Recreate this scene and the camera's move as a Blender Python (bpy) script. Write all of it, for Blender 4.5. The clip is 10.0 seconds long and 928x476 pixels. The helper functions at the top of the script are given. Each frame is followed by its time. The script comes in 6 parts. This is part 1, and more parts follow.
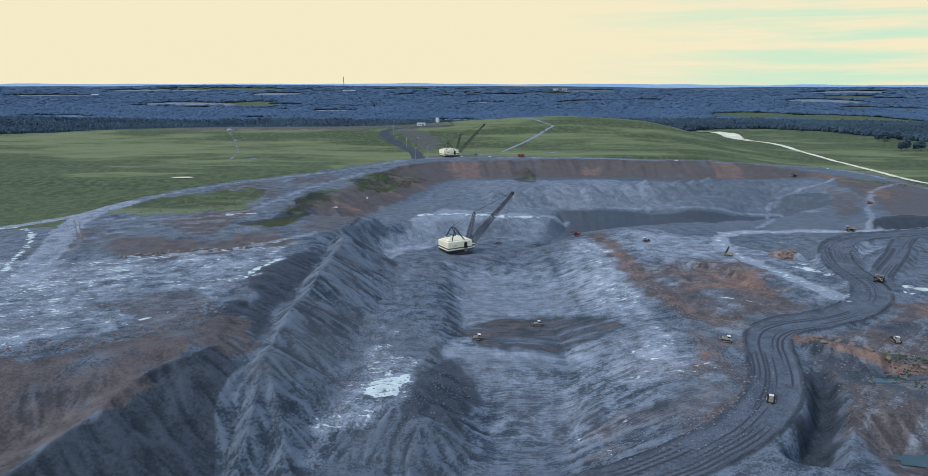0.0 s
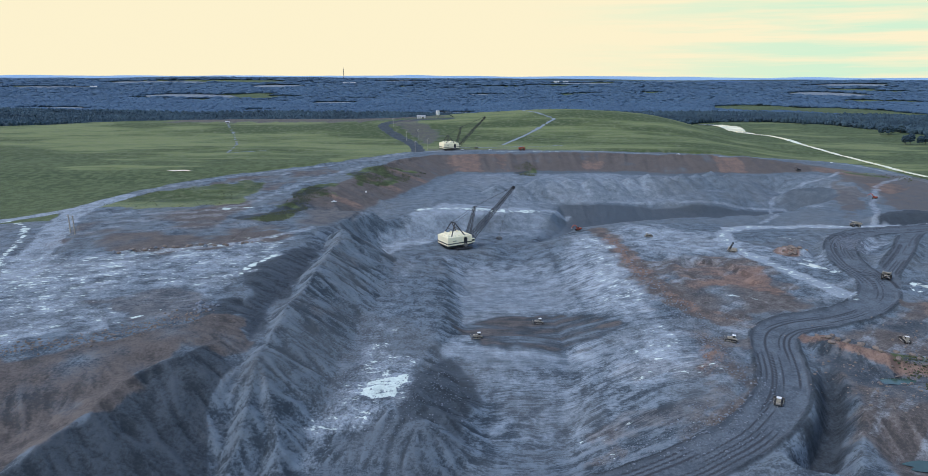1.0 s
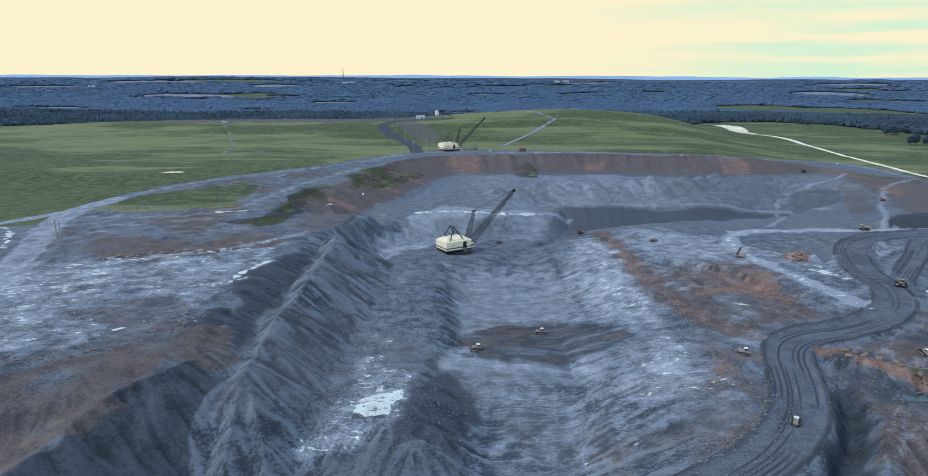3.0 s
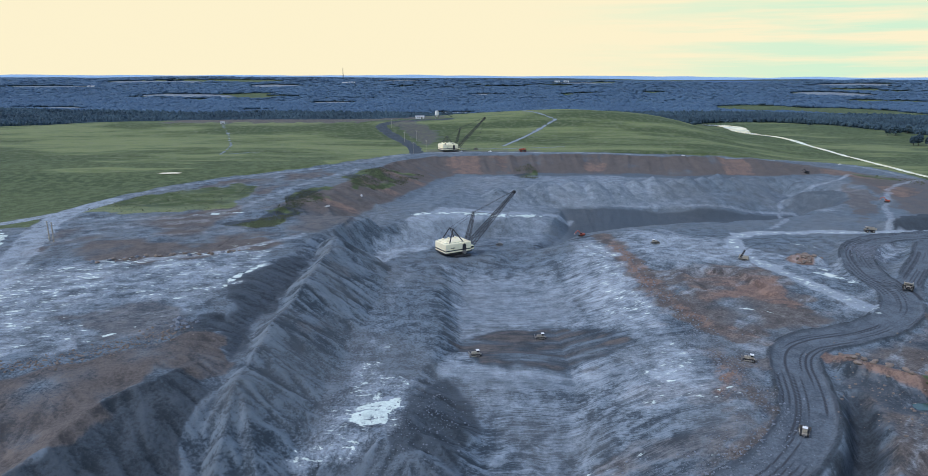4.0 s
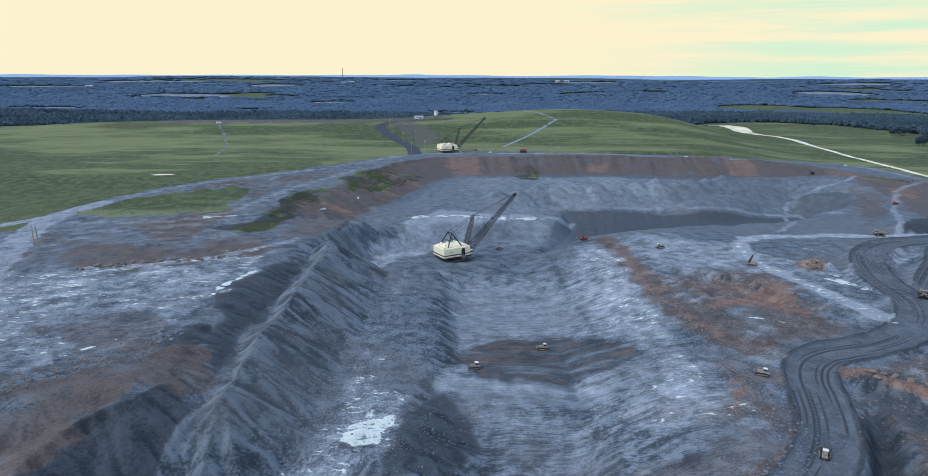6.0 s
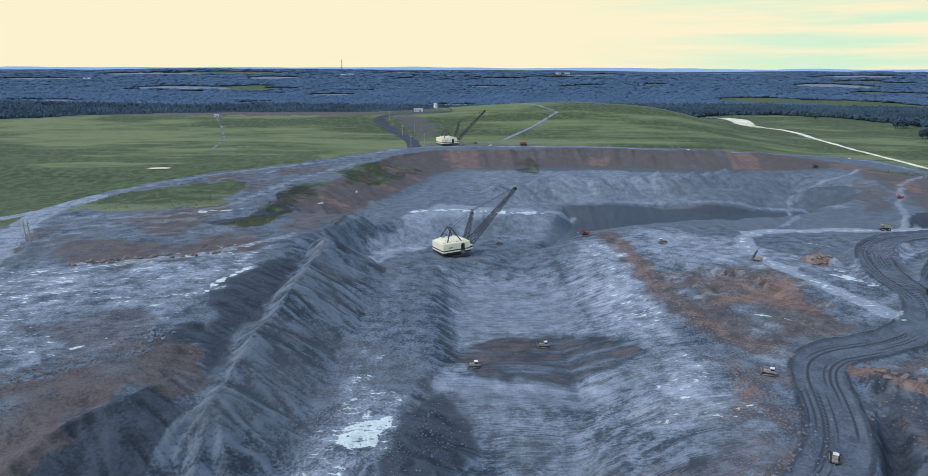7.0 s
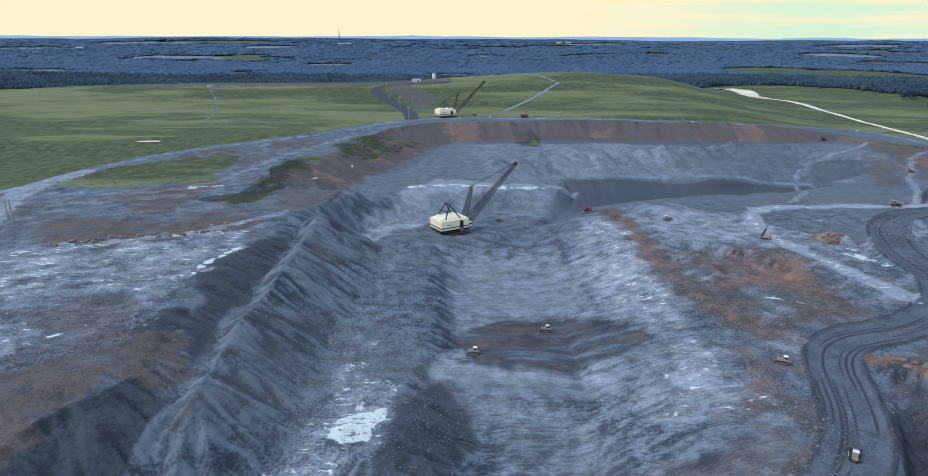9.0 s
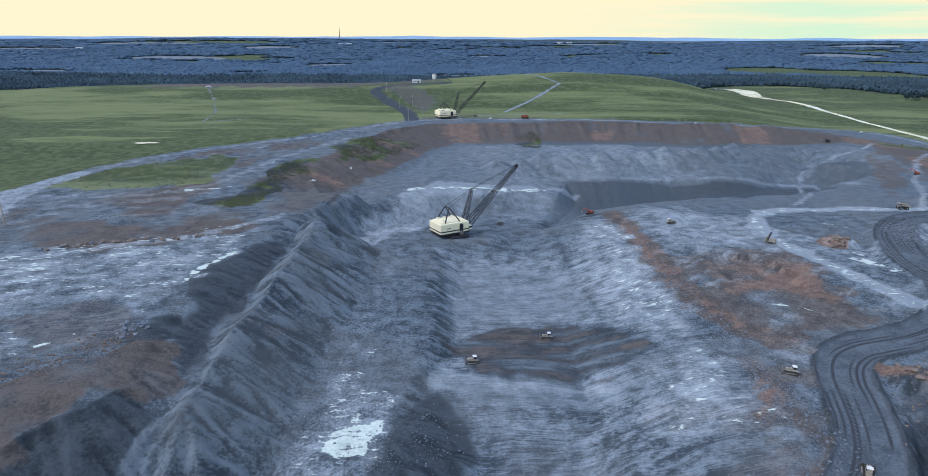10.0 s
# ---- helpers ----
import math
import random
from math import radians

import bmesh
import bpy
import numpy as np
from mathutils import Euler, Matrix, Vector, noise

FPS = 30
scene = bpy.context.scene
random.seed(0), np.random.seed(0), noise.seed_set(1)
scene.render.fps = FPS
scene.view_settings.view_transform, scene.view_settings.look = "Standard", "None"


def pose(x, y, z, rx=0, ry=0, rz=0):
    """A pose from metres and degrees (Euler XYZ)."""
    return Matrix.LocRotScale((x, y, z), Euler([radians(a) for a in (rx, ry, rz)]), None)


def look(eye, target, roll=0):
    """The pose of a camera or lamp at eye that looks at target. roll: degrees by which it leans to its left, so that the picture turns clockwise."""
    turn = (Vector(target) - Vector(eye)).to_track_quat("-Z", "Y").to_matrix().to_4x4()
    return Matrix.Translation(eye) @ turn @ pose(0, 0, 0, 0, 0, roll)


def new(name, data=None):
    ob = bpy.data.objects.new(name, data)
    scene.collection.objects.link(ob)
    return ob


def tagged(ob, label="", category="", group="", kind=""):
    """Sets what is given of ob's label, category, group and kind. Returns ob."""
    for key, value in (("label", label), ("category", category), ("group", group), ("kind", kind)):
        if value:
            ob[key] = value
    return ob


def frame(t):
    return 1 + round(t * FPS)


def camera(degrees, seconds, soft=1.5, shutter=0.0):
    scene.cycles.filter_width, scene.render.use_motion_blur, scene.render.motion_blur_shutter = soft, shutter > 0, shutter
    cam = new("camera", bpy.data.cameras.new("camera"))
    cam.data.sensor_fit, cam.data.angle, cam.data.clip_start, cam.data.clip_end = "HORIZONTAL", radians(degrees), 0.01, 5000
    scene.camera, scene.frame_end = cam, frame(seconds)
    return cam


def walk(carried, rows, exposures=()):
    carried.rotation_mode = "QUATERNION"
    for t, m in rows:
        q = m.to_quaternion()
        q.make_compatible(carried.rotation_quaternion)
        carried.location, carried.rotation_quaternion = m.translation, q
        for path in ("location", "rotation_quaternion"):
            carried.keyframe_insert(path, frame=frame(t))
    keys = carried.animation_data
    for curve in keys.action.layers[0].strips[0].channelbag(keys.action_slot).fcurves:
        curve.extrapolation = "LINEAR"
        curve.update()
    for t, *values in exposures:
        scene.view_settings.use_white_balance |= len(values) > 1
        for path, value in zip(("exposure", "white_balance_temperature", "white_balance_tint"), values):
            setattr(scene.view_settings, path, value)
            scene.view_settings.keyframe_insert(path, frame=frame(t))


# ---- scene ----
cam = camera(70.8, 10.0, 0.65)
PATH = [
    (0, (2.202, 2.18, 170.987), (2.187, 4.125, 170.521), 0.1),
    (0.5, (2.355, 6.916, 171.137), (2.339, 8.856, 170.649), 0.2),
    (1, (2.562, 11.493, 171.187), (2.546, 13.432, 170.699), 0.2),
    (1.5, (2.886, 16.071, 171.251), (2.869, 18.011, 170.762), 0.2),
    (2, (3.148, 20.582, 171.272), (3.132, 22.521, 170.783), 0.2),
    (2.5, (3.149, 25.161, 171.228), (3.133, 27.1, 170.739), 0.2),
    (4, (3.888, 38.298, 171.054), (3.871, 40.237, 170.565), 0.2),
    (4.5, (4.047, 42.823, 170.88), (4.03, 44.763, 170.392), 0.2),
    (5, (4.366, 47.217, 170.756), (4.348, 49.156, 170.267), 0.2),
    (5.5, (4.549, 51.705, 170.798), (4.532, 53.644, 170.309), 0.2),
    (7, (4.983, 65.037, 170.207), (4.966, 66.97, 169.696), 0.2),
    (7.5, (5.186, 69.85, 170.057), (5.17, 71.763, 169.474), 0.2),
    (8, (5.113, 74.751, 170.274), (5.098, 76.66, 169.678), 0.2),
    (8.5, (5.298, 79.032, 170.425), (5.282, 80.941, 169.83), 0.2),
    (9, (5.384, 83.587, 170.278), (5.369, 85.497, 169.682), 0.2),
    (9.5, (5.673, 88.198, 170.126), (5.656, 90.107, 169.531), 0.2),
    (10, (5.958, 92.695, 170.367), (5.941, 94.604, 169.772), 0.2),
]
walk(cam, [(t, look(eye, aim, lean)) for t, eye, aim, lean in PATH], exposures=((0.0, -0.1), (0.5, 0.0), (8.5, 0.0), (9.5, 0.06), (10.0, 0.06)))

# ---- world and light ----
world = bpy.data.worlds.new("world")
scene.world = world
world.use_nodes = True
wn, wl = world.node_tree.nodes, world.node_tree.links
wn.clear()
SUN_ELEV, SUN_AZ = radians(56), radians(245)   # azimuth from north (+y) towards east (+x)
sky = wn.new("ShaderNodeTexSky")
sky.sky_type, sky.sun_disc = "NISHITA", False
sky.sun_elevation, sky.sun_rotation = SUN_ELEV, SUN_AZ
bg = wn.new("ShaderNodeBackground")
wout = wn.new("ShaderNodeOutputWorld")


def wnode(kind, **inputs):
    n = wn.new(kind)
    for key, value in inputs.items():
        n.inputs[key].default_value = value
    return n


# a pale, hazy horizon under a bluer zenith, with one thin greenish cloud bank
coord = wn.new("ShaderNodeTexCoord")
split = wn.new("ShaderNodeSeparateXYZ")
wl.new(coord.outputs["Generated"], split.inputs[0])
rise = wn.new("ShaderNodeMapRange")
rise.interpolation_type = "SMOOTHSTEP"
rise.inputs["From Min"].default_value, rise.inputs["From Max"].default_value = 0.11, 0.32
wl.new(split.outputs["Z"], rise.inputs["Value"])
stretch = wn.new("ShaderNodeMapping")
stretch.inputs["Scale"].default_value = (1.6, 1.6, 26.0)
wl.new(coord.outputs["Generated"], stretch.inputs["Vector"])
bank = wnode("ShaderNodeTexNoise", Scale=2.2, Detail=5.0, Roughness=0.55)
wl.new(stretch.outputs[0], bank.inputs["Vector"])
east_side = wn.new("ShaderNodeMapRange")
east_side.interpolation_type = "SMOOTHSTEP"
east_side.inputs["From Min"].default_value, east_side.inputs["From Max"].default_value = 0.05, 0.5
wl.new(split.outputs["X"], east_side.inputs["Value"])
thin = wn.new("ShaderNodeMapRange")
thin.inputs["From Min"].default_value, thin.inputs["From Max"].default_value = 0.42, 0.62
wl.new(bank.outputs[0], thin.inputs["Value"])
cloud = wn.new("ShaderNodeMath")
cloud.operation = "MULTIPLY"
wl.new(thin.outputs[0], cloud.inputs[0])
wl.new(east_side.outputs[0], cloud.inputs[1])
haze = wn.new("ShaderNodeMix")
haze.data_type = "RGBA"
haze.inputs[6].default_value, haze.inputs[7].default_value = (0.98, 0.885, 0.62, 1), (0.66, 0.88, 0.66, 1)
wl.new(cloud.outputs[0], haze.inputs[0])
high = wn.new("ShaderNodeMix")
high.data_type, high.blend_type = "RGBA", "MULTIPLY"
high.inputs[0].default_value = 1.0
high.inputs[7].default_value = (0.268, 0.270, 0.272, 1)
wl.new(sky.outputs[0], high.inputs[6])
dome = wn.new("ShaderNodeMix")
dome.data_type = "RGBA"
wl.new(rise.outputs[0], dome.inputs[0])
wl.new(haze.outputs[2], dome.inputs[6])
wl.new(high.outputs[2], dome.inputs[7])
wl.new(dome.outputs[2], bg.inputs[0])
wl.new(bg.outputs[0], wout.inputs[0])
sun = new("sun", bpy.data.lights.new("sun", "SUN"))
sun.data.energy, sun.data.angle, sun.data.color = 1.15, radians(26), (1.0, 0.98, 0.96)
sun.matrix_world = look((math.sin(SUN_AZ) * math.cos(SUN_ELEV), math.cos(SUN_AZ) * math.cos(SUN_ELEV), math.sin(SUN_ELEV)), (0, 0, 0))

# ---- land ----
def lattice(ix, iy, seed):
    h = (ix.astype(np.int64) * 374761393 + iy.astype(np.int64) * 668265263 + seed * 1442695041) & 0x7FFFFFFF
    h = ((h ^ (h >> 13)) * 1274126177) & 0x7FFFFFFF
    return ((h ^ (h >> 16)) & 0xFFFFF) / 1048575.0


def noise2(x, y, size, seed=0):
    """Smooth value noise, -1 to 1, with cells of that size in metres."""
    u, v = x / size, y / size
    i, j = np.floor(u), np.floor(v)
    fu, fv = u - i, v - j
    fu, fv = fu * fu * (3 - 2 * fu), fv * fv * (3 - 2 * fv)
    a, b = lattice(i, j, seed), lattice(i + 1, j, seed)
    c, d = lattice(i, j + 1, seed), lattice(i + 1, j + 1, seed)
    return 2 * ((a * (1 - fu) + b * fu) * (1 - fv) + (c * (1 - fu) + d * fu) * fv) - 1


def fractal(x, y, size, seed=0, octaves=4, fall=0.5):
    out, amp = 0 * x, 1.0
    for k in range(octaves):
        out = out + amp * noise2(x + 17.3 * k, y - 9.1 * k, size / 2 ** k, seed + k)
        amp *= fall
    return out


def step(lo, hi, v):
    t = np.clip((v - lo) / (hi - lo), 0, 1)
    return t * t * (3 - 2 * t)


def soft_min(a, b, k):
    h = np.clip(0.5 + 0.5 * (b - a) / k, 0, 1)
    return b * (1 - h) + a * h - k * h * (1 - h)


def soft_max(a, b, k):
    return -soft_min(-a, -b, k)


def along(x, y, line):
    """Distance to a line of (x, y, z), the side (+ right of its way), the length along it and its z there."""
    best = np.full(np.shape(x), 1e9)
    side, run, lift = np.zeros_like(best), np.zeros_like(best), np.zeros_like(best)
    gone = 0.0
    for (ax, ay, az), (bx, by, bz) in zip(line[:-1], line[1:]):
        dx, dy = bx - ax, by - ay
        size = math.hypot(dx, dy)
        t = np.clip(((x - ax) * dx + (y - ay) * dy) / size ** 2, 0, 1)
        px, py = x - ax - t * dx, y - ay - t * dy
        d = np.hypot(px, py)
        near = d < best
        best = np.where(near, d, best)
        side = np.where(near, np.sign(px * dy - py * dx), side)
        run = np.where(near, gone + t * size, run)
        lift = np.where(near, az + t * (bz - az), lift)
        gone += size
    return best, side, run, lift


def inside(x, y, ring):
    """Signed distance to a closed ring of (x, y): negative inside."""
    pts = [(px, py, 0) for px, py in ring]
    d = along(x, y, pts + pts[:1])[0]
    within = np.zeros(np.shape(x), bool)
    for (ax, ay), (bx, by) in zip(ring, ring[1:] + ring[:1]):
        if ay != by:
            within ^= ((ay > y) != (by > y)) & (x < (bx - ax) * (y - ay) / (by - ay) + ax)
    return np.where(within, -d, d)


def box_mask(x, y, pts, reach):
    px, py = [p[0] for p in pts], [p[1] for p in pts]
    return (x > min(px) - reach) & (x < max(px) + reach) & (y > min(py) - reach) & (y < max(py) + reach)


def rounded(line, times=2):
    """The line with its corners cut, so that roads bend smoothly."""
    p = np.array(line, float)
    for _ in range(times):
        q = np.empty((2 * len(p), p.shape[1]))
        q[0], q[-1] = p[0], p[-1]
        q[1:-1:2], q[2:-1:2] = 0.75 * p[:-1] + 0.25 * p[1:], 0.25 * p[:-1] + 0.75 * p[1:]
        p = q
    return [tuple(v) for v in p]


def ridge(x, y, z, line, slope_left, slope_right, flat=0.0, k=2.0, flutes=0.0, seed=5, peaks=0.0):
    m = box_mask(x, y, line, 110)
    z = z.copy()
    x, y, old = x[m], y[m], z[m]
    d, side, run, lift = along(x, y, line)
    d = np.maximum(d - flat * (1 + 0.3 * noise2(run, 0 * run, 24, seed + 8)), 0)
    way = run + 0.35 * d + 5 * noise2(x, y, 30, seed + 7)
    lift = lift + peaks * (noise2(run, 0 * run, 15, seed + 3) + 0.6 * noise2(run, 0 * run, 7, seed + 4))
    rib = flutes * (1 + 0.7 * noise2(run, 0 * run, 38, seed + 5)) * np.minimum(d / 10, 1) * (1.5 * noise2(way, d * 0.2, 17, seed) + 1.0 * noise2(way, d * 0.22, 7, seed + 1) + 0.62 * noise2(way, d * 0.2, 3.6, seed + 2))
    z[m] = soft_max(old, lift - d * np.where(side > 0, slope_right, slope_left) + rib, k)
    return z


RIM = [(-230, 640), (-176, 712), (-128, 850), (-105, 960), (-55, 1035), (60, 1052), (205, 1062), (310, 1042), (450, 1045), (540, 1074), (606, 1010), (600, 886),
       (500, 820), (440, 800), (330, 752), (200, 712), (100, 676), (60, 600), (-60, 560), (-130, 600)]
NORTH = RIM[:12]
STRIP = [(-88, 590), (-84, 540), (-82, 345), (-100, 300), (-128, 262), (-150, 230), (-230, 120), (70, 100), (62, 600), (0, 690), (-60, 650)]
FLOOR = [(8, 100), (9, 323), (2, 352), (-8, 376), (-10, 474), (-14, 540), (-34, 600), (-40, 640), (0, 690), (80, 720), (170, 745), (300, 800), (400, 880),
         (440, 930), (470, 905), (440, 862), (330, 782), (190, 732), (106, 692), (66, 626), (66, 585), (74, 520), (76, 450), (66, 395), (62, 340), (50, 290), (44, 100)]
SPOIL_CREST = [(-116, 590, 22), (-108, 562, 36), (-103, 538, 45), (-102, 526, 45.5), (-99, 492, 44), (-100, 460, 43), (-100, 425, 41.5), (-102, 398, 39.5), (-103, 372, 39), (-102, 347, 37.5),
               (-103, 328, 33.5), (-103, 314, 36), (-102, 299, 29), (-99, 280, 21), (-100, 264, 11), (-102, 246, 2)]
SPOIL_HEAP = [(-119, 352, 33), (-124, 334, 35.5), (-130, 317, 37.5), (-138, 303, 38.5), (-151, 290, 36.5), (-157, 259, 33), (-170, 226, 27), (-195, 190, 19)]
GULLY = [(-110, 566, 37), (-114, 500, 35.5), (-117, 430, 34), (-119, 393, 33.5), (-116, 354, 32.5), (-114, 328, 31.5), (-117, 299, 27.5), (-117, 288, 22), (-113, 270, 12), (-110, 250, 3)]
# the spoil bench, from the foot of the ridge to the lip over the strip floor
BENCH_Y = [180, 240, 262, 285, 300, 318, 340, 360, 385, 410, 440, 480, 536, 575, 610]
BENCH_FOOT_Z = [-10, -4, 1, 6, 9.5, 12.5, 14.5, 16, 17.5, 18.2, 18.5, 18.5, 18, 16, 13]
BENCH_LIP_X = [-30, -26, -24, -24, -24, -23, -24, -24, -21, -16, -15, -17, -21, -24, -20]
BENCH_LIP_Z = [-12, -8, 1, 10, 14, 15.5, 15.5, 14.5, 15.5, 16.5, 15, 14, 14, 12.5, 11]
BENCH_FALL = [0.5, 0.5, 0.46, 0.44, 0.42, 0.40, 0.42, 0.5, 0.62, 0.72, 0.8, 0.8, 0.7, 0.6, 0.5]
EDGE = [(-420, 225, 42), (-320, 258, 42), (-230, 300, 42), (-181, 322, 42), (-152, 338, 42), (-132, 352, 41)]
FLOOR_Y = [100, 250, 290, 323, 352, 375, 392, 402, 440, 500, 532, 600, 640, 700, 800]
FLOOR_Z = [-14, -6, -3, 3, 9, 12.5, 12.5, 8, 6, 2, 1, 5.5, 7, 5, -3]


HAUL = [(540, 700, 16.5), (500, 686, 17), (453, 669, 17.5), (424, 657, 18.5), (387, 642, 19), (354, 612, 20), (327, 567, 21.5), (309, 522, 22.5), (303, 475, 23.5), (288, 443, 24), (267, 420, 24), (240, 400, 24),
        (217, 392, 24), (195, 384, 24), (182, 371, 24), (174, 355, 24), (168, 335, 24), (161, 314, 23.5), (150, 292, 23), (128, 268, 20), (92, 250, 13), (40, 238, 2), (-10, 228, -8)]
HAUL_FORK = [(490, 690, 17), (452, 655, 18), (422, 621, 20), (384, 568, 22), (341, 516, 23), (322, 493, 23.5), (305, 462, 24)]
RIM_ROAD = [(-290, 400, 40), (-312, 458, 40), (-330, 510, 40), (-362, 580, 40), (-385, 650, 39), (-380, 700, 39), (-352, 752, 42), (-311, 816, 44), (-253, 862, 46), (-182, 920, 47.5),
            (-129, 1000, 49), (-82, 1055, 49.5), (-28, 1070, 50), (102, 1068, 50), (195, 1074, 50), (282, 1060, 48), (367, 1054, 46), (456, 1056, 42), (540, 1100, 34),
            (606, 1112, 29), (640, 1070, 27), (642, 1000, 27), (638, 930, 27), (656, 840, 27), (720, 760, 28)]


HAUL, HAUL_FORK, RIM_ROAD = rounded(HAUL), rounded(HAUL_FORK, 1), rounded(RIM_ROAD, 1)


def level(x, y, z, line, half, berm=0.0):
    """Lays a road into the land, with a windrow of that height along both edges."""
    m = box_mask(x, y, line, half + 12)
    z = z.copy()
    d, side, run, lift = along(x[m], y[m], line)
    t = step(half + 9, half + 1, d)
    lump = berm * np.exp(-((d - half) / 1.7) ** 2) * (1 + 0.5 * noise2(run, 0 * run, 6, 77))
    z[m] = z[m] * (1 - t) + lift * t + lump
    return z


def base(x, y):
    """Reclaimed fields, rim, hill and the far plain."""
    plateau = 41 + 8 * step(640, 960, y) + 1.4 * fractal(x, y, 160, 3, 3)
    hill = 41 * np.exp(-((x - 240) / 340) ** 2 - ((y - 1490) / 210) ** 2)
    swell = 23 * np.exp(-((x + 450) / 560) ** 2 - ((y - 1440) / 190) ** 2)
    east = 22 * step(380, 610, x) * step(780, 990, y)
    plateau = plateau + hill + swell - east
    plateau = plateau - 5 * step(-330, -460, x) * step(860, 700, y)
    bench = 24.5 + 1.0 * fractal(x, y, 60, 9, 3) + 0.7 * fractal(x, y, 16, 10, 3)
    bench = bench - 4.5 * step(450, 620, y) * (0.5 + 0.5 * step(150, 230, x)) - 3 * step(620, 720, y) - 3 * step(220, 300, x) * step(460, 540, y)
    w = np.maximum(step(60, 20, x), step(800, 1015, y + 0.1 * np.maximum(x - 450, 0)))
    z = plateau * w + bench * (1 - w)
    far = step(1560, 1900, np.hypot(x * 0.6, y))
    plain = 30 + 9 * fractal(x, y, 900, 21, 3) + 112 * step(1900, 5200, np.hypot(x * 0.35, y)) ** 1.2
    return z * (1 - far) + plain * far


def pit_back(x, back):
    """Distance in from the rim, with the lower face following its own line."""
    return back - np.interp(x, [0, 79, 151, 226, 301, 391], [60, 50, 42, 32, 10, -11]) * step(70, 130, back)


SPOIL_ROW = [(10, 800, 24), (34, 820, 30), (85, 852, 32), (130, 862, 33), (186, 873, 32), (240, 890, 33), (293, 910, 33), (340, 928, 32), (385, 943, 30), (410, 955, 24)]
CONES = []
for (ax, ay, az), (bx, by, bz) in zip(SPOIL_ROW[1:-2], SPOIL_ROW[2:-1]):
    for f, h in ((0.08, 1.0), (0.6, -1.0)):
        CONES.append((ax + (bx - ax) * f, ay + (by - ay) * f + 3 * math.sin(ax * 1.7 + 9 * f), az + (bz - az) * f + h + 1.2 * math.sin(ax + 5 * f)))
PAD_DIG = [(170, 523), (188, 531), (211, 526), (218, 500), (214, 470), (192, 462), (172, 480)]


def land(x, y):
    x, y = np.asarray(x, float), np.asarray(y, float)
    z = base(x, y)
    # the far pit below the rim: clay face, spoil aprons, lower face
    near = box_mask(x, y, RIM + STRIP + EDGE, 80)
    if not near.all():
        out = z.copy()
        out[near] = land(x[near], y[near])
        far = level(x, y, z, RIM_ROAD, 9, 0.5) + 0.35 * fractal(x, y, 14, 41, 3)
        return np.where(near, out, far)
    d = inside(x, y, RIM)
    back, side, run, lift = along(x, y, [(p[0], p[1], 0) for p in NORTH])
    back = np.where(d < 0, back, -back)
    wob = 3 * fractal(x, y, 50, 31, 3) + 6 * (noise2(run, 0 * run, 13, 33) + 0.6 * noise2(run, back * 0.1, 6, 34)) * step(66, 30, back) * step(-4, 8, back)
    cut = np.interp(pit_back(x, back) + wob, [-10, 0, 6, 60, 74, 150, 188, 196, 212, 230], [54, 50, 46, 29.5, 27, 19, 14, 12, -2, -6])
    cut = np.maximum(cut, 9 - 14 * step(50, 130, x))
    z = np.where((d < 12) & (y > 640), soft_min(z, cut, 1.0), z)
    # brown slope in front of the left bench
    e, side, run, lift = along(x, y, EDGE)
    past = np.where(side > 0, e, 0)
    z = np.where((side > 0) & (y < 400) & (x < -60), soft_min(z, lift + 0.5 - 0.15 * past - 0.004 * np.maximum(past - 20, 0) ** 2 + 1.2 * noise2(x, y, 25, 61), 1.5), z)
    # the mined strip and its floor
    f = inside(x, y, STRIP)
    z = np.where(f < 60, soft_min(z, np.interp(f, [-40, 0, 100], [-20, 16, 116]), 2.0), z)
    f = inside(x, y, FLOOR)
    bottom = np.interp(y, FLOOR_Y, FLOOR_Z)
    smooth_bottom = np.interp(y, [100, 250, 290, 323, 352, 380, 420, 460, 500, 600], [-14, -6, -3, 3, 7, 8.5, 7.5, 5, 2.5, 5.5])
    bottom = np.where(y < 600, bottom + (smooth_bottom - bottom) * step(34, 70, x), bottom)
    slope = np.where(x < 20, 0.75, 0.42) + 0.35 * step(640, 720, y)
    bowl = np.where((x > 25) & (y < 640), 0.5 * (f + np.sqrt(f * f + 400)) - 3.0, np.maximum(f, 0))
    low = bottom + np.maximum(bowl, 0) * slope + 0.03 * np.minimum(f, 0)
    z = np.where((f < 90) & ((x > -20) | (y > 560)), soft_min(z, low, np.where(x > 25, 11.0, 2.0)), z)
    z = np.where((x < 60) & (y < 640), soft_max(z, bottom - 3.0 * np.maximum(-x - 14 - 50 * step(530, 585, y), 0), 2.0), z)
    # ditch and low wet ground beside the haul road
    t = along(x, y, [(188, 322, 21), (180, 305, 15), (170, 286, 11), (156, 262, 8), (146, 246, 7)])
    z = soft_min(z, t[3] + 1.5 * np.maximum(t[0] - 4 - 1.5 * noise2(x, y, 9, 72), 0), 1.2)
    wet = np.hypot((x - 205) / 2.2, y - 250)
    z = soft_min(z, 13.5 + 0.5 * np.maximum(wet - 5, 0) + 1.5 * noise2(x, y, 18, 71), 1.5)
    wet = np.hypot((x - 221) / 1.9, (y - 318) - 0.25 * (x - 221))
    z = soft_min(z, 19.5 + 0.45 * np.maximum(wet - 4, 0) + 1.0 * noise2(x, y, 14, 73), 1.5)
    z = ridge(x, y, z, [(194, 362, 26), (203, 353, 30), (214, 342, 29), (230, 335, 27), (252, 330, 26)], 0.6, 0.6, 3, 2.0, 0.8, 25)
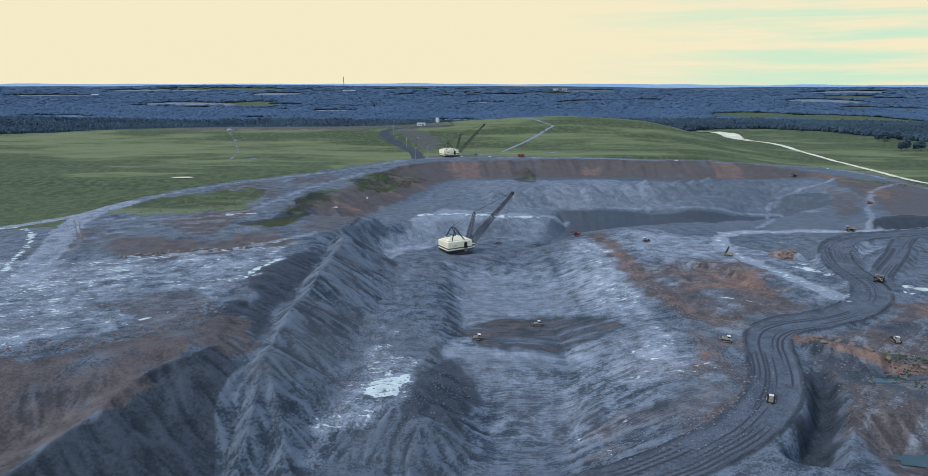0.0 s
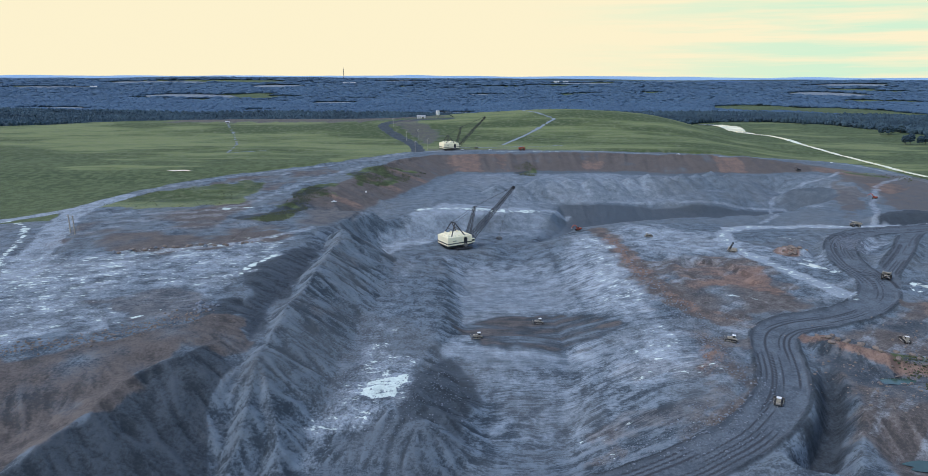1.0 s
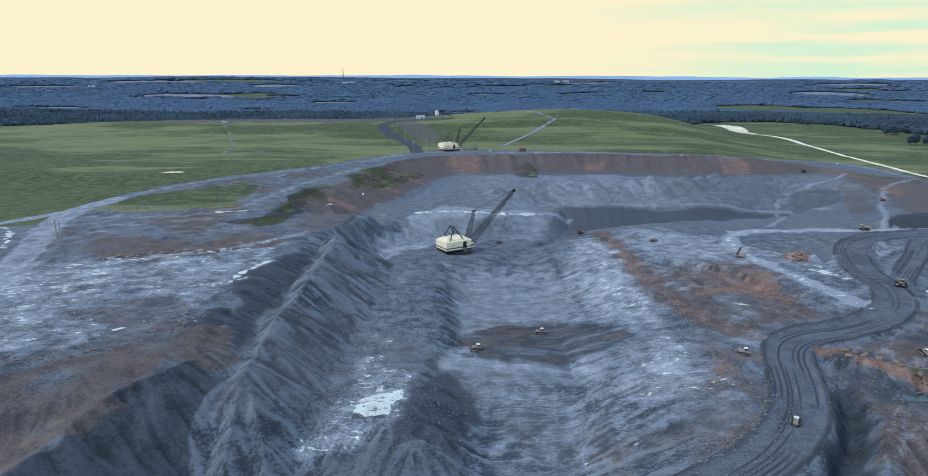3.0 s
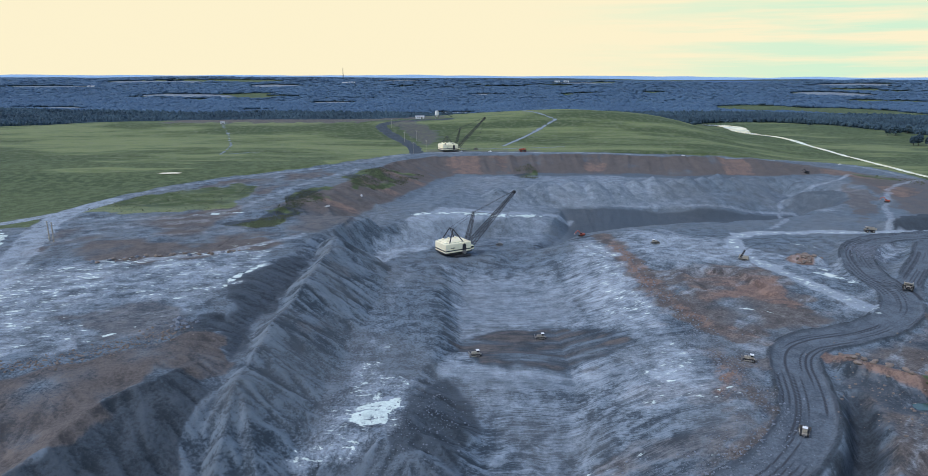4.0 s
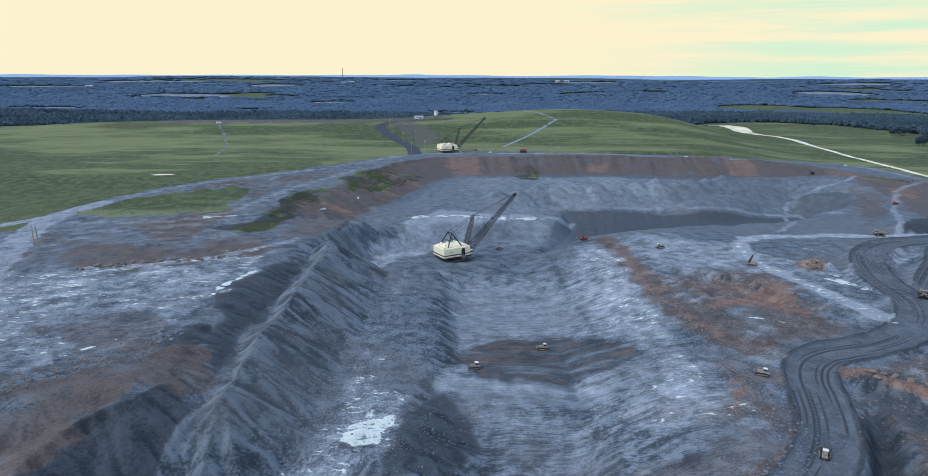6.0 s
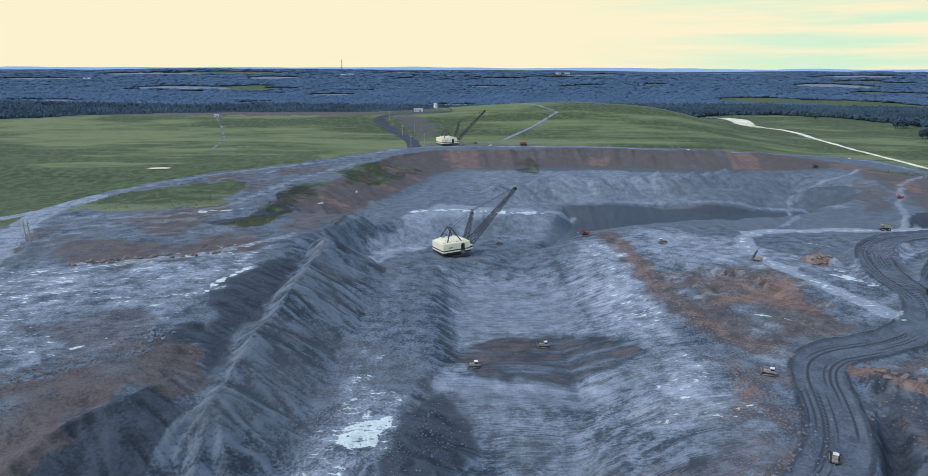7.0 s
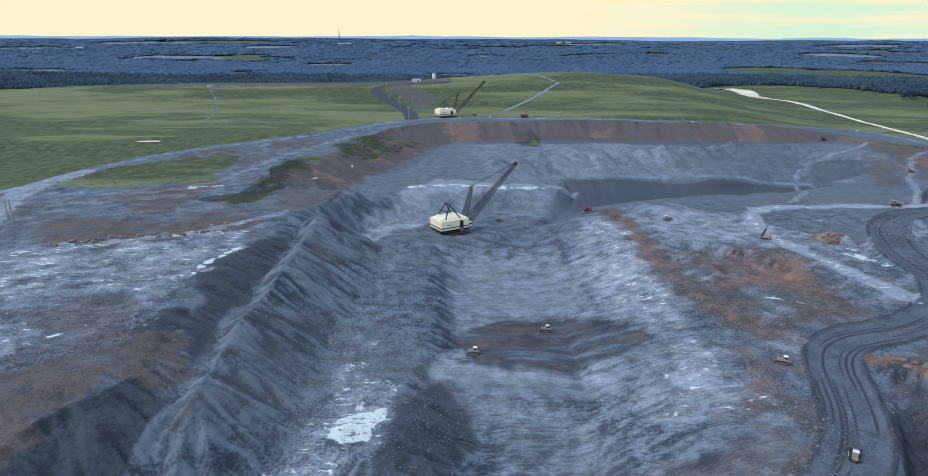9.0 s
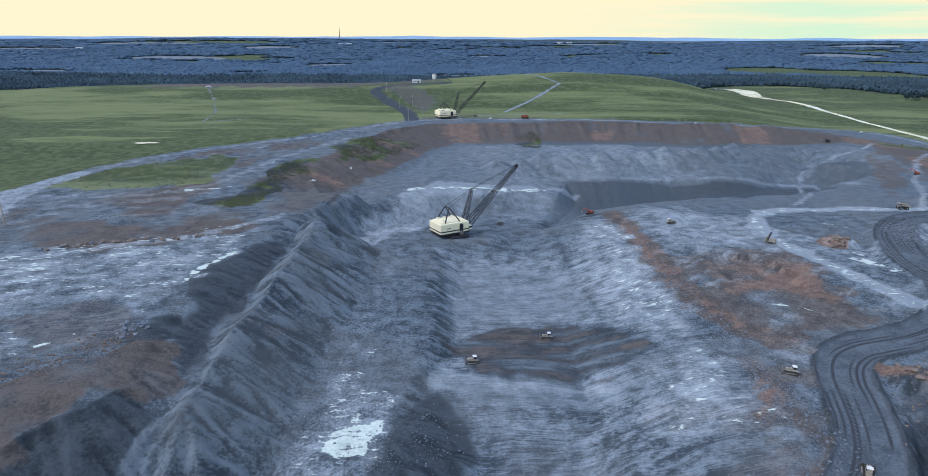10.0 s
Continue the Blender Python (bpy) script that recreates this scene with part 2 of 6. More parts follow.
    z = ridge(x, y, z, [(206, 296, 22), (224, 299, 26), (248, 296, 26)], 0.5, 0.5, 4, 2.0, 1.0, 27)
    # gully between the left bench and the spoil
    g = along(x, y, GULLY)
    bank = np.where(g[1] > 0, np.where(y > 300, 0.36, 0.6), 0.05) * g[0] + 1.6 * noise2(g[2], g[0] * 0.3, 9, 81) * np.minimum(g[0] / 8, 1)
    z = np.where(x < -80, soft_min(z, g[3] + bank, 1.5), z)
    z = level(x, y, z, HAUL, 12.5, 1.5)
    z = level(x, y, z, HAUL_FORK, 8, 1.0)
    z = level(x, y, z, RIM_ROAD, 9, 0.5)
    # shallow diggings in the clay pad
    hole = inside(x, y, PAD_DIG) if np.size(x) else x
    z = z - 3.2 * step(3, -5, hole + 3 * noise2(x, y, 12, 91))
    # the hollow beside the ramp, and the row of spoil cones below the clay face
    z = z - 9 * np.exp(-((x - 452) / 22) ** 2 - ((y - 868) / 30) ** 2)
    z = ridge(x, y, z, [(p[0], p[1], p[2] - 5) for p in SPOIL_ROW], 0.55, 0.34, 0, 2.0, 0.5, 135, 0.5)
    for cx, cy, top in CONES:
        m = np.abs(x - cx) + np.abs(y - cy) < 90
        away = np.hypot(x[m] - cx, y[m] - cy)
        z[m] = soft_max(z[m], top + 5.5 - 0.56 * away + 0.3 * noise2(x[m], y[m], 14, 137), 0.8)
    # old spoil cones below the rim
    z = ridge(x, y, z, [(-146, 700, 40), (-134, 672, 37), (-122, 640, 30)], 0.6, 0.6, 0, 2.0, 0.7, 85)
    z = ridge(x, y, z, [(-100, 745, 32), (-82, 718, 29), (-66, 690, 20)], 0.62, 0.62, 0, 2.0, 0.7, 95)
    z = ridge(x, y, z, [(448, 900, 20), (478, 884, 25), (506, 862, 23)], 0.6, 0.6, 0, 2.0, 0.8, 105)
    z = ridge(x, y, z, [(452, 716, 23), (480, 722, 25), (512, 722, 24)], 0.7, 0.7, 3, 1.5, 0.6, 125)
    z = ridge(x, y, z, [(279, 573, 23), (293, 567, 24)], 0.7, 0.7, 2, 1.5, 0.6, 115)
    # spoil thrown up beside the strip: a bench, the dark heap and the long ridge
    lip = np.interp(y, BENCH_Y, BENCH_LIP_X) + 3 * noise2(y, 0 * y, 14, 51) + 1.5 * noise2(y, 0 * y, 5, 52)
    lip_z, foot_z = np.interp(y, BENCH_Y, BENCH_LIP_Z), np.interp(y, BENCH_Y, BENCH_FOOT_Z)
    t = np.clip((x + 64) / (lip + 64), 0, 1)
    over = np.maximum(x - lip, 0)
    shelf = foot_z + (lip_z - foot_z) * t - np.interp(y, BENCH_Y, BENCH_FALL) * np.sqrt(over * over + 9) + 3 * np.interp(y, BENCH_Y, BENCH_FALL)
    shelf = shelf + np.minimum(over / 8, 1) * (1.3 * noise2(y + 0.4 * x, over * 0.2, 11, 53) + 0.8 * noise2(y + 0.4 * x, over * 0.2, 5, 54)) + 0.7 * fractal(x, y, 13, 67, 3) * (1 - 0.6 * np.exp(-((x + 48) / 9) ** 2))
    z = np.where((x > -112) & (x < 40) & (y < 640), soft_max(z, shelf, 1.5), z)
    z = ridge(x, y, z, [(-46, 570, 14), (-30, 592, 12), (-8, 606, 11), (6, 616, 10)], 0.5, 0.5, 20, 4.0, 0.5, 57)
    z = ridge(x, y, z, SPOIL_HEAP, 0.62, 0.22, 0, 2.0, 0.5, 15)
    z = ridge(x, y, z, [(-103, 314, 35), (-108, 298, 26), (-113, 282, 15), (-118, 262, 4)], 0.7, 0.7, 0, 1.5, 0.6, 35)
    z = ridge(x, y, z, [(-102, 312, 34.5), (-93, 296, 25), (-86, 280, 16), (-80, 262, 6)], 0.66, 0.66, 0, 1.5, 0.6, 37)
    z = ridge(x, y, z, SPOIL_CREST, 0.64, 0.80, 0, 0.9, 2.2, 5, 1.9)
    return z + 0.35 * fractal(x, y, 14, 41, 3)
# ---- land end ----


# ---- what covers the land ----
LEFT_BENCH = [(-345, 470), (-240, 485), (-138, 548), (-148, 430), (-150, 364), (-185, 330), (-235, 305), (-330, 262), (-430, 280), (-400, 420)]
BANK = [(44, 285), (60, 264), (110, 266), (140, 300), (142, 345), (130, 400), (134, 470), (124, 530), (132, 600), (112, 645), (85, 600), (77, 520), (79, 450), (68, 395), (64, 340)]
PAD = [(157, 467), (165, 508), (188, 536), (216, 546), (238, 543), (233, 502), (224, 457), (219, 435), (204, 448), (186, 462), (162, 450)]
SPOT = [(122, 341), (135, 352), (141, 334), (135, 322), (125, 318)]
CUT = [(-12, 409), (7, 443), (46, 447), (83, 438), (93, 415), (95, 393), (83, 377), (46, 379), (17, 381), (-2, 405)]
BROWN_BAND = [(-303, 508), (-303, 546), (-249, 538), (-205, 524), (-170, 554), (-146, 555), (-135, 531), (-156, 511), (-190, 486), (-220, 477), (-242, 472), (-275, 487)]
BROWN_LOW = [(-430, 212), (-320, 246), (-230, 288), (-186, 316), (-164, 330), (-150, 342), (-132, 355), (-124, 341), (-115, 330), (-123, 319), (-132, 318), (-138, 304), (-151, 287), (-156, 256), (-172, 222), (-230, 170), (-430, 130)]
BROWN_HUMP = [(-172, 692), (-141, 714), (-118, 680), (-100, 636), (-102, 601), (-119, 563), (-148, 559), (-161, 628)]
GRASS_ISLE = [(-370, 652), (-374, 699), (-350, 734), (-316, 762), (-269, 798), (-243, 786), (-230, 722), (-238, 673), (-276, 650), (-320, 632)]
SCARP = [(-215, 597), (-192, 624), (-192, 719), (-179, 771), (-159, 785), (-145, 733), (-160, 690), (-162, 600), (-183, 580)]
SCARP_RIM = [(-151, 835), (-128, 905), (-60, 935), (-80, 870), (-108, 800), (-129, 787)]
SCARP_BUSH = [(71, 1008), (91, 1041), (107, 997), (97, 958), (72, 960)]
MOUND_GREEN = [(204, 354), (213, 342), (224, 336), (250, 331), (245, 320), (230, 324), (216, 331), (206, 340)]
MOUND_GREEN_SOUTH = [(217, 306), (236, 306), (250, 300), (240, 292), (218, 296)]
PATCH = [(-51, 314), (-48, 324), (-43, 328), (-36, 331), (-28, 334), (-31, 326), (-34, 318), (-35, 310), (-43, 311)]
PATCH_LIGHT = [(-76, 286), (-66, 318), (-56, 352), (-47, 390), (-41, 395), (-39, 360), (-27, 345), (-30, 318), (-34, 296), (-50, 286)]
PALE_ROAD = [(520, 700, 0), (473, 694, 0), (418, 687, 0), (372, 694, 0), (332, 686, 0), (308, 688, 0), (281, 681, 0), (258, 652, 0), (247, 627, 0), (243, 600, 0), (242, 569, 0), (244, 537, 0), (248, 506, 0), (255, 479, 0), (259, 454, 0), (264, 432, 0)]
SIDE_ROADS = [([(-276, 467, 0), (-238, 474, 0), (-180, 500, 0), (-135, 560, 0)], 5, 0.8),
              ([(-353, 619, 0), (-287, 617, 0), (-250, 632, 0), (-226, 667, 0), (-212, 705, 0), (-205, 750, 0), (-184, 805, 0), (-160, 850, 0), (-140, 900, 0)], 6, 0.6),
              ([(-385, 650, 0), (-430, 600, 0), (-520, 560, 0), (-700, 520, 0)], 10, 1.0),
              ([(-290, 400, 0), (-285, 360, 0), (-300, 320, 0)], 14, 0.7),
              ([(-296, 425, 0), (-316, 468, 0), (-338, 520, 0), (-368, 590, 0), (-386, 650, 0), (-374, 710, 0)], 13, 0.9),
              ([(-46, 560, 0), (-49, 480, 0), (-52, 410, 0), (-56, 350, 0), (-60, 300, 0), (-72, 250, 0)], 4, 0.5),
              ([(560, 990, 0), (516, 954, 0), (470, 938, 0), (437, 925, 0), (409, 884, 0), (385, 820, 0), (365, 762, 0), (319, 704, 0)], 3.5, 0.5),
              ([(415, 680, 0), (449, 713, 0), (490, 780, 0), (503, 813, 0), (527, 850, 0), (560, 900, 0), (640, 960, 0)], 4.5, 0.5),
              ([(228, 625, 0), (207, 588, 0), (175, 538, 0), (148, 509, 0)], 4, 0.8),
              ([(246, 640, 0), (180, 648, 0), (140, 630, 0)], 6, 0.6)]
WHITE_LINES = [([(-322, 440, 0), (-338, 464, 0), (-352, 508, 0), (-386, 566, 0), (-416, 596, 0), (-440, 596, 0)], 2.6),
               ([(-54, 700, 0), (-36, 716, 0), (-12, 724, 0), (20, 734, 0), (55, 746, 0), (85, 762, 0)], 4.5),
               ([(-260, 640, 0), (-226, 646, 0), (-205, 658, 0)], 2.5), ([(-276, 461, 0), (-225, 478, 0)], 2.0), 
               ([(282, 556, 0), (292, 546, 0)], 2.6), ([(279, 530, 0), (284, 515, 0), (288, 500, 0)], 4.0), ([(180, 438, 0), (197, 432, 0)], 1.8), ([(-185, 347, 0), (-169, 362, 0), (-172, 392, 0)], 0.8),
               ([(305, 640, 0), (320, 620, 0)], 2.4), ([(318, 452, 0), (326, 466, 0)], 2.5), ([(-150, 424, 0), (-147, 452, 0), (-138, 474, 0)], 2.6)]
CREEK = [(632, 1835, 16), (665, 1815, 24), (690, 1760, 26), (672, 1660, 17), (672, 1570, 10), (684, 1481, 8), (682, 1388, 6), (680, 1274, 5), (676, 1169, 5), (672, 1084, 5), (668, 1010, 5), (668, 960, 5), (684, 880, 5), (720, 800, 5)]
DARK_ROAD = [(-40, 1405, 0), (-100, 1408, 0), (-150, 1402, 0), (-176, 1368, 0), (-168, 1320, 0), (-138, 1258, 0), (-98, 1169, 0), (-86, 1110, 0), (-80, 1062, 0)]
TRACKS = [([(60, 1150, 0), (73, 1178, 0), (128, 1286, 0), (176, 1367, 0), (150, 1420, 0), (120, 1470, 0), (130, 1520, 0)], 3.0),
          ([(-500, 1400, 0), (-497, 1371, 0), (-450, 1270, 0), (-395, 1130, 0), (-377, 1030, 0), (-321, 1053, 0)], 1.4),
          ([(-60, 1110, 0), (40, 1120, 0), (160, 1135, 0)], 2.0)]
CLEARINGS = [(-1330, 3160, 230, 110), (-570, 2880, 120, 95), (-790, 2505, 80, 75), (-1540, 2480, 150, 70), (-2260, 3580, 260, 110), (-1870, 4040, 340, 120),
             (-1110, 3840, 170, 150), (1840, 3430, 210, 120), (1180, 2690, 200, 190), (1480, 2540, 260, 230), (60, 3300, 120, 80), (700, 4250, 260, 110), (-420, 4300, 220, 100),
             (2300, 4100, 300, 120), (-2700, 4500, 400, 110), (1400, 4500, 320, 100), (-60, 2450, 100, 70)]
WOOD_X = [-2600, -1300, -900, -500, -100, 300, 600, 720, 840, 950, 1040, 1120, 1300, 2600]
WOOD_Y = [1500, 1660, 1720, 1780, 1800, 1800, 1840, 1900, 1880, 1790, 1690, 1560, 1350, 1200]


PALE_ROAD = rounded(PALE_ROAD)
WHITE_LINES = [(rounded(line), half) for line, half in WHITE_LINES]
SIDE_ROADS = [(rounded(line, 1), half, much) for line, half, much in SIDE_ROADS]
DARK_ROAD = rounded(DARK_ROAD)


def zone(x, y, ring, soft=3.0, wob=4.0, seed=0):
    m = box_mask(x, y, ring, soft + 2 * wob)
    out = np.zeros(np.shape(x))
    u, v = x[m], y[m]
    out[m] = step(soft, -soft, inside(u, v, ring) + wob * fractal(u, v, 14, 200 + seed, 2))
    return out


def strip(x, y, line, half, soft=2.0, wob=1.0, seed=0):
    m = box_mask(x, y, line, half + soft + 2 * wob)
    out = np.zeros(np.shape(x))
    u, v = x[m], y[m]
    out[m] = step(half + soft, half - soft, along(u, v, line)[0] + wob * fractal(u, v, 9, 230 + seed, 2))
    return out


def wooded(x, y):
    """How far the woods have closed, 0 to 1."""
    w = step(-20, 30, y - np.interp(x, WOOD_X, WOOD_Y) + 25 * fractal(x, y, 120, 301, 2))
    for cx, cy, rx, ry in CLEARINGS:
        w = w * step(0.9, 1.05, np.hypot((x - cx) / rx, (y - cy) / ry) + 0.12 * fractal(x, y, 90, 311, 2))
    holes = fractal(x / 3.2, y, 150, 321, 3)
    w = w * (1 - 0.9 * step(0.62, 0.76, holes) * step(2300, 2900, y))
    hedge = strip(x, y, [(-1400, 1500, 0), (-1000, 1560, 0), (-760, 1640, 0), (-600, 1700, 0)], 12, 6, 10, 3)
    return np.maximum(w, hedge)


def cover(x, y):
    """Weights of grass, brown earth, orange clay, pale stone; road, dark shale with other dark tones and painted shade,
    white mud, woodland floor.
    """
    n = fractal(x, y, 30, 101, 4)
    streak_x = fractal(x / 5.0, y, 7, 111, 4)
    streak_d = fractal((x + y) / 5.0, x - y, 9, 121, 4)
    bench_streak = fractal((x * 0.94 + y * 0.33) / 3.0, y * 0.94 - x * 0.33, 9, 131, 4)
    m = box_mask(x, y, RIM, 20)
    d_rim = np.full(np.shape(x), -99.0)
    u, v = x[m], y[m]
    ring_d = inside(u, v, RIM)
    north = along(u, v, [(p[0], p[1], 0) for p in NORTH])
    d_rim[m] = np.where(ring_d < 0, north[0], -north[0])
    rim_run = np.zeros(np.shape(x))
    rim_run[m] = north[2]
    in_pit = pit_back(x, d_rim)
    rr = along(x, y, RIM_ROAD)
    outside = np.where((rr[1] < 0) & (rr[0] > 9), 1.0, 0.0) * step(9, 16, rr[0] + 3 * n)
    outside = np.where(y < 590, 0, outside)
    outside = np.maximum(outside, step(1090, 1110, y))
    grass = outside
    grass = np.maximum(grass, zone(x, y, GRASS_ISLE, 7, 8, 1) * (0.62 + 0.3 * step(-0.4, 0.4, n + 0.6 * bench_streak)))
    scarp = np.maximum(np.maximum(zone(x, y, SCARP, 4, 6, 2), zone(x, y, SCARP_RIM, 5, 8, 3)), np.maximum(zone(x, y, SCARP_BUSH, 4, 6, 4), np.maximum(zone(x, y, MOUND_GREEN, 2, 4, 5), zone(x, y, MOUND_GREEN_SOUTH, 2, 4, 6))))
    grass = np.maximum(grass, scarp * (0.25 + 0.6 * step(-0.4, 0.4, n)))
    far_green = zone(x, y, [(560, 1000), (640, 985), (700, 900), (760, 820), (640, 860)], 12, 14, 6)
    grass = np.maximum(grass, 0.7 * far_green * step(-0.3, 0.5, n))
    face = step(-4, 4, d_rim) * step(72, 56, d_rim + 6 * n) * step(640, 700, y) * step(640, 560, x)
    brown = face * (0.86 + 0.15 * noise2(rim_run, d_rim * 0.1, 9, 145) + 0.25 * n)
    for ring, soft, seed in ((CUT, 6, 11), (BROWN_BAND, 8, 12), (BROWN_LOW, 4, 13), (BROWN_HUMP, 14, 14)):
        brown = np.maximum(brown, zone(x, y, ring, soft, 7, seed) * (0.55 if ring is BROWN_HUMP else 0.42 + 0.3 * streak_x if ring is CUT else 0.75 + 0.3 * n))
    brown = np.maximum(brown, 0.9 * zone(x, y, PAD, 10, 10, 20))
    clay = zone(x, y, [(132, 620), (146, 520), (160, 540), (188, 548), (234, 548), (242, 500), (234, 450), (222, 415), (190, 396), (165, 388), (150, 400), (138, 440), (130, 500)], 8, 9, 107)
    brown = np.maximum(brown, clay * (0.62 + 0.3 * n))
    bench_right = zone(x, y, [(130, 300), (165, 330), (190, 395), (300, 440), (310, 560), (240, 640), (140, 660), (140, 400)], 12, 10, 15)
    brown = np.maximum(brown, 0.6 * bench_right * step(-0.3, 0.5, n + 0.6 * streak_d) * step(470, 430, y + 0.3 * x - 60))
    brown = np.maximum(brown, strip(x, y, [(-90, 540, 0), (-84, 480, 0), (-82, 420, 0), (-86, 360, 0)], 9, 8, 7, 19) * (0.16 + 0.3 * n))
    brown = np.maximum(brown, 0.6 * zone(x, y, [(490, 720), (470, 690), (600, 700), (660, 900), (640, 985), (560, 1000), (520, 930), (530, 860)], 12, 12, 30))
    brown = np.maximum(brown, 0.85 * strip(x, y, [(135, 650, 0), (134, 600, 0), (134, 520, 0), (136, 470, 0), (141, 433, 0), (150, 407, 0), (166, 388, 0)], 11, 6, 5, 31))
    crest = strip(x, y, [(150, 440, 0), (140, 400, 0), (136, 360, 0), (142, 338, 0), (141, 306, 0), (120, 281, 0), (100, 274, 0)], 7, 6, 7, 26)
    brown = np.maximum(brown, crest * (0.55 + 0.3 * n))
    brown = np.maximum(brown, 0.5 * zone(x, y, [(80, 298), (104, 292), (104, 276), (82, 282)], 6, 7, 27))
    brown = np.maximum(brown, 0.48 * zone(x, y, [(-205, 372), (-204, 398), (-178, 400), (-165, 370), (-182, 352)], 12, 10, 28))
    brown = np.maximum(brown, 0.6 * zone(x, y, [(430, 742), (494, 800), (525, 870), (515, 925), (482, 905), (478, 850)], 8, 8, 29))
    wet_land = zone(x, y, [(195, 360), (320, 430), (420, 400), (420, 150), (150, 150), (170, 262), (186, 310)], 8, 6, 16)
    brown = np.maximum(brown, wet_land * (0.36 + 0.4 * step(-0.4, 0.4, n)))
    brown = np.maximum(brown, 0.7 * zone(x, y, [(340, 470), (470, 560), (560, 640), (640, 560), (480, 420)], 12, 12, 17))
    brown = np.maximum(brown, 0.55 * step(0.35, 0.7, n + 0.4 * streak_x) * zone(x, y, BANK, 8, 8, 18))
    orange = zone(x, y, PAD, 6, 9, 21) * (0.30 + 0.2 * step(-0.5, 0.5, streak_x + 0.5 * n) + 0.45 * zone(x, y, [(178, 470), (205, 500), (232, 505), (228, 462), (214, 447), (196, 458)], 9, 8, 26))
    orange = np.maximum(orange, strip(x, y, [(135, 650, 0), (134, 600, 0), (134, 520, 0), (136, 470, 0), (141, 433, 0), (150, 407, 0), (162, 390, 0)], 7, 6, 5, 22) * (0.40 + 0.3 * step(-0.4, 0.4, n + 0.5 * streak_d)))
    orange = np.maximum(orange, zone(x, y, SPOT, 6, 9, 23) * (0.7 + 0.5 * streak_d))
    orange = np.maximum(orange, 0.8 * strip(x, y, [(196, 362, 0), (203, 347, 0), (216, 336, 0), (235, 325, 0), (250, 320, 0)], 4, 4, 4, 24))
    orange = np.maximum(orange, 0.8 * step(12, 5, np.hypot(x - 283, (y - 567) * 0.8) + 3 * n))
    orange = np.maximum(orange, 0.55 * face * step(-0.2, 0.6, noise2(rim_run, d_rim * 0.05, 26, 141) + 0.4 * n))
    orange = np.maximum(orange, 0.6 * zone(x, y, [(330, 440), (352, 452), (372, 440), (350, 420)], 4, 5, 25))
    pale = zone(x, y, LEFT_BENCH, 6, 8, 31) * (0.40 + 0.18 * step(0.05, 0.75, bench_streak + 0.25 * n))
    bank = zone(x, y, BANK, 9, 9, 32)
    pale = np.maximum(pale, bank * (0.5 + 0.5 * step(290, 345, y)) * (0.40 + 0.06 * step(380, 450, y) + 0.16 * step(0.0, 0.85, 0.7 * streak_x + 0.8 * n + 0.5 * step(430, 480, y) * step(76, 100, x))))
    floor = step(15, 3, inside(x, y, FLOOR) * step(20, 30, x) + (1 - step(20, 30, x)) * (inside(x, y, FLOOR) + 10)) * step(280, 300, y) * step(600, 560, y)
    pale = np.maximum(pale, floor * (0.7 + 0.3 * step(320, 385, y)) * (0.42 + 0.05 * step(-0.4, 0.8, streak_x)))
    pale = np.maximum(pale, 0.42 * zone(x, y, PATCH_LIGHT, 5, 6, 33))
    pale = np.maximum(pale, bench_right * (0.22 + 0.16 * step(470, 560, y) + 0.2 * step(0.2, 0.9, streak_d - 0.3 * n)))
    pale = np.maximum(pale, 0.62 * zone(x, y, [(350, 590), (379, 628), (420, 640), (406, 614), (362, 574), (344, 566)], 5, 6, 34) * (0.75 + 0.5 * n))
    apron = step(62, 80, d_rim) * step(640, 690, y)
    pale = np.maximum(pale, apron * (0.20 + 0.14 * step(-20, 40, x) - 0.12 * step(200, 330, x)) * (1 + 0.3 * step(-0.3, 0.5, fractal(x, y / 3, 34, 143, 3))) * step(205, 190, in_pit))
    pale = np.maximum(pale, 0.58 * zone(x, y, [(-86, 540), (-80, 628), (-56, 690), (-30, 745), (60, 768), (122, 786), (110, 764), (40, 735), (2, 700), (-18, 650)], 8, 6, 35))
    for cx, cy, rx, ry in CLEARINGS:
        pale = np.maximum(pale, 0.5 * step(1.1, 0.9, np.hypot((x - cx) / rx, (y - cy) / ry)) * (0.3 if cx > 1000 and cy < 2700 else 1.0))
    pale = np.maximum(pale, (0.16 + 0.24 * step(0.3, 0.9, streak_d + 0.3 * n)) * wet_land)
    yard = zone(x, y, [(-385, 640), (-330, 520), (-310, 470), (-240, 490), (-150, 565), (-195, 600), (-215, 660), (-215, 760), (-165, 860), (-190, 885), (-260, 845), (-345, 740)], 10, 10, 36)
    pale = np.maximum(pale, yard * (0.10 + 0.22 * step(-0.2, 0.7, bench_streak)))
    brown = np.maximum(brown, yard * (0.52 + 0.4 * n))
    pale = np.maximum(pale, 0.26 * strip(x, y, SIDE_ROADS[1][0], 8, 6, 6, 65))
    pale = pale * (1 - 0.9 * zone(x, y, BROWN_BAND, 8, 7, 12)) * (1 - 0.8 * zone(x, y, BROWN_HUMP, 14, 7, 14))
    dug = zone(x, y, CUT, 6, 7, 11)
    pale = pale * (1 - 0.95 * dug) * (1 - 0.7 * orange)
    road = np.maximum(0.3 * strip(x, y, RIM_ROAD, 8.5, 2, 1.5, 41), strip(x, y, HAUL, 12, 1.5, 0.6, 42))
    road = np.maximum(road, np.maximum(strip(x, y, HAUL_FORK, 8, 1.5, 0.8, 43), 0.4 * strip(x, y, PALE_ROAD, 8, 2.5, 1, 44)))
    for k, (line, half, much) in enumerate(SIDE_ROADS):
        path = strip(x, y, line, half, 3, 2.5, 45 + k)
        road = np.maximum(road, 0.3 * much * path)
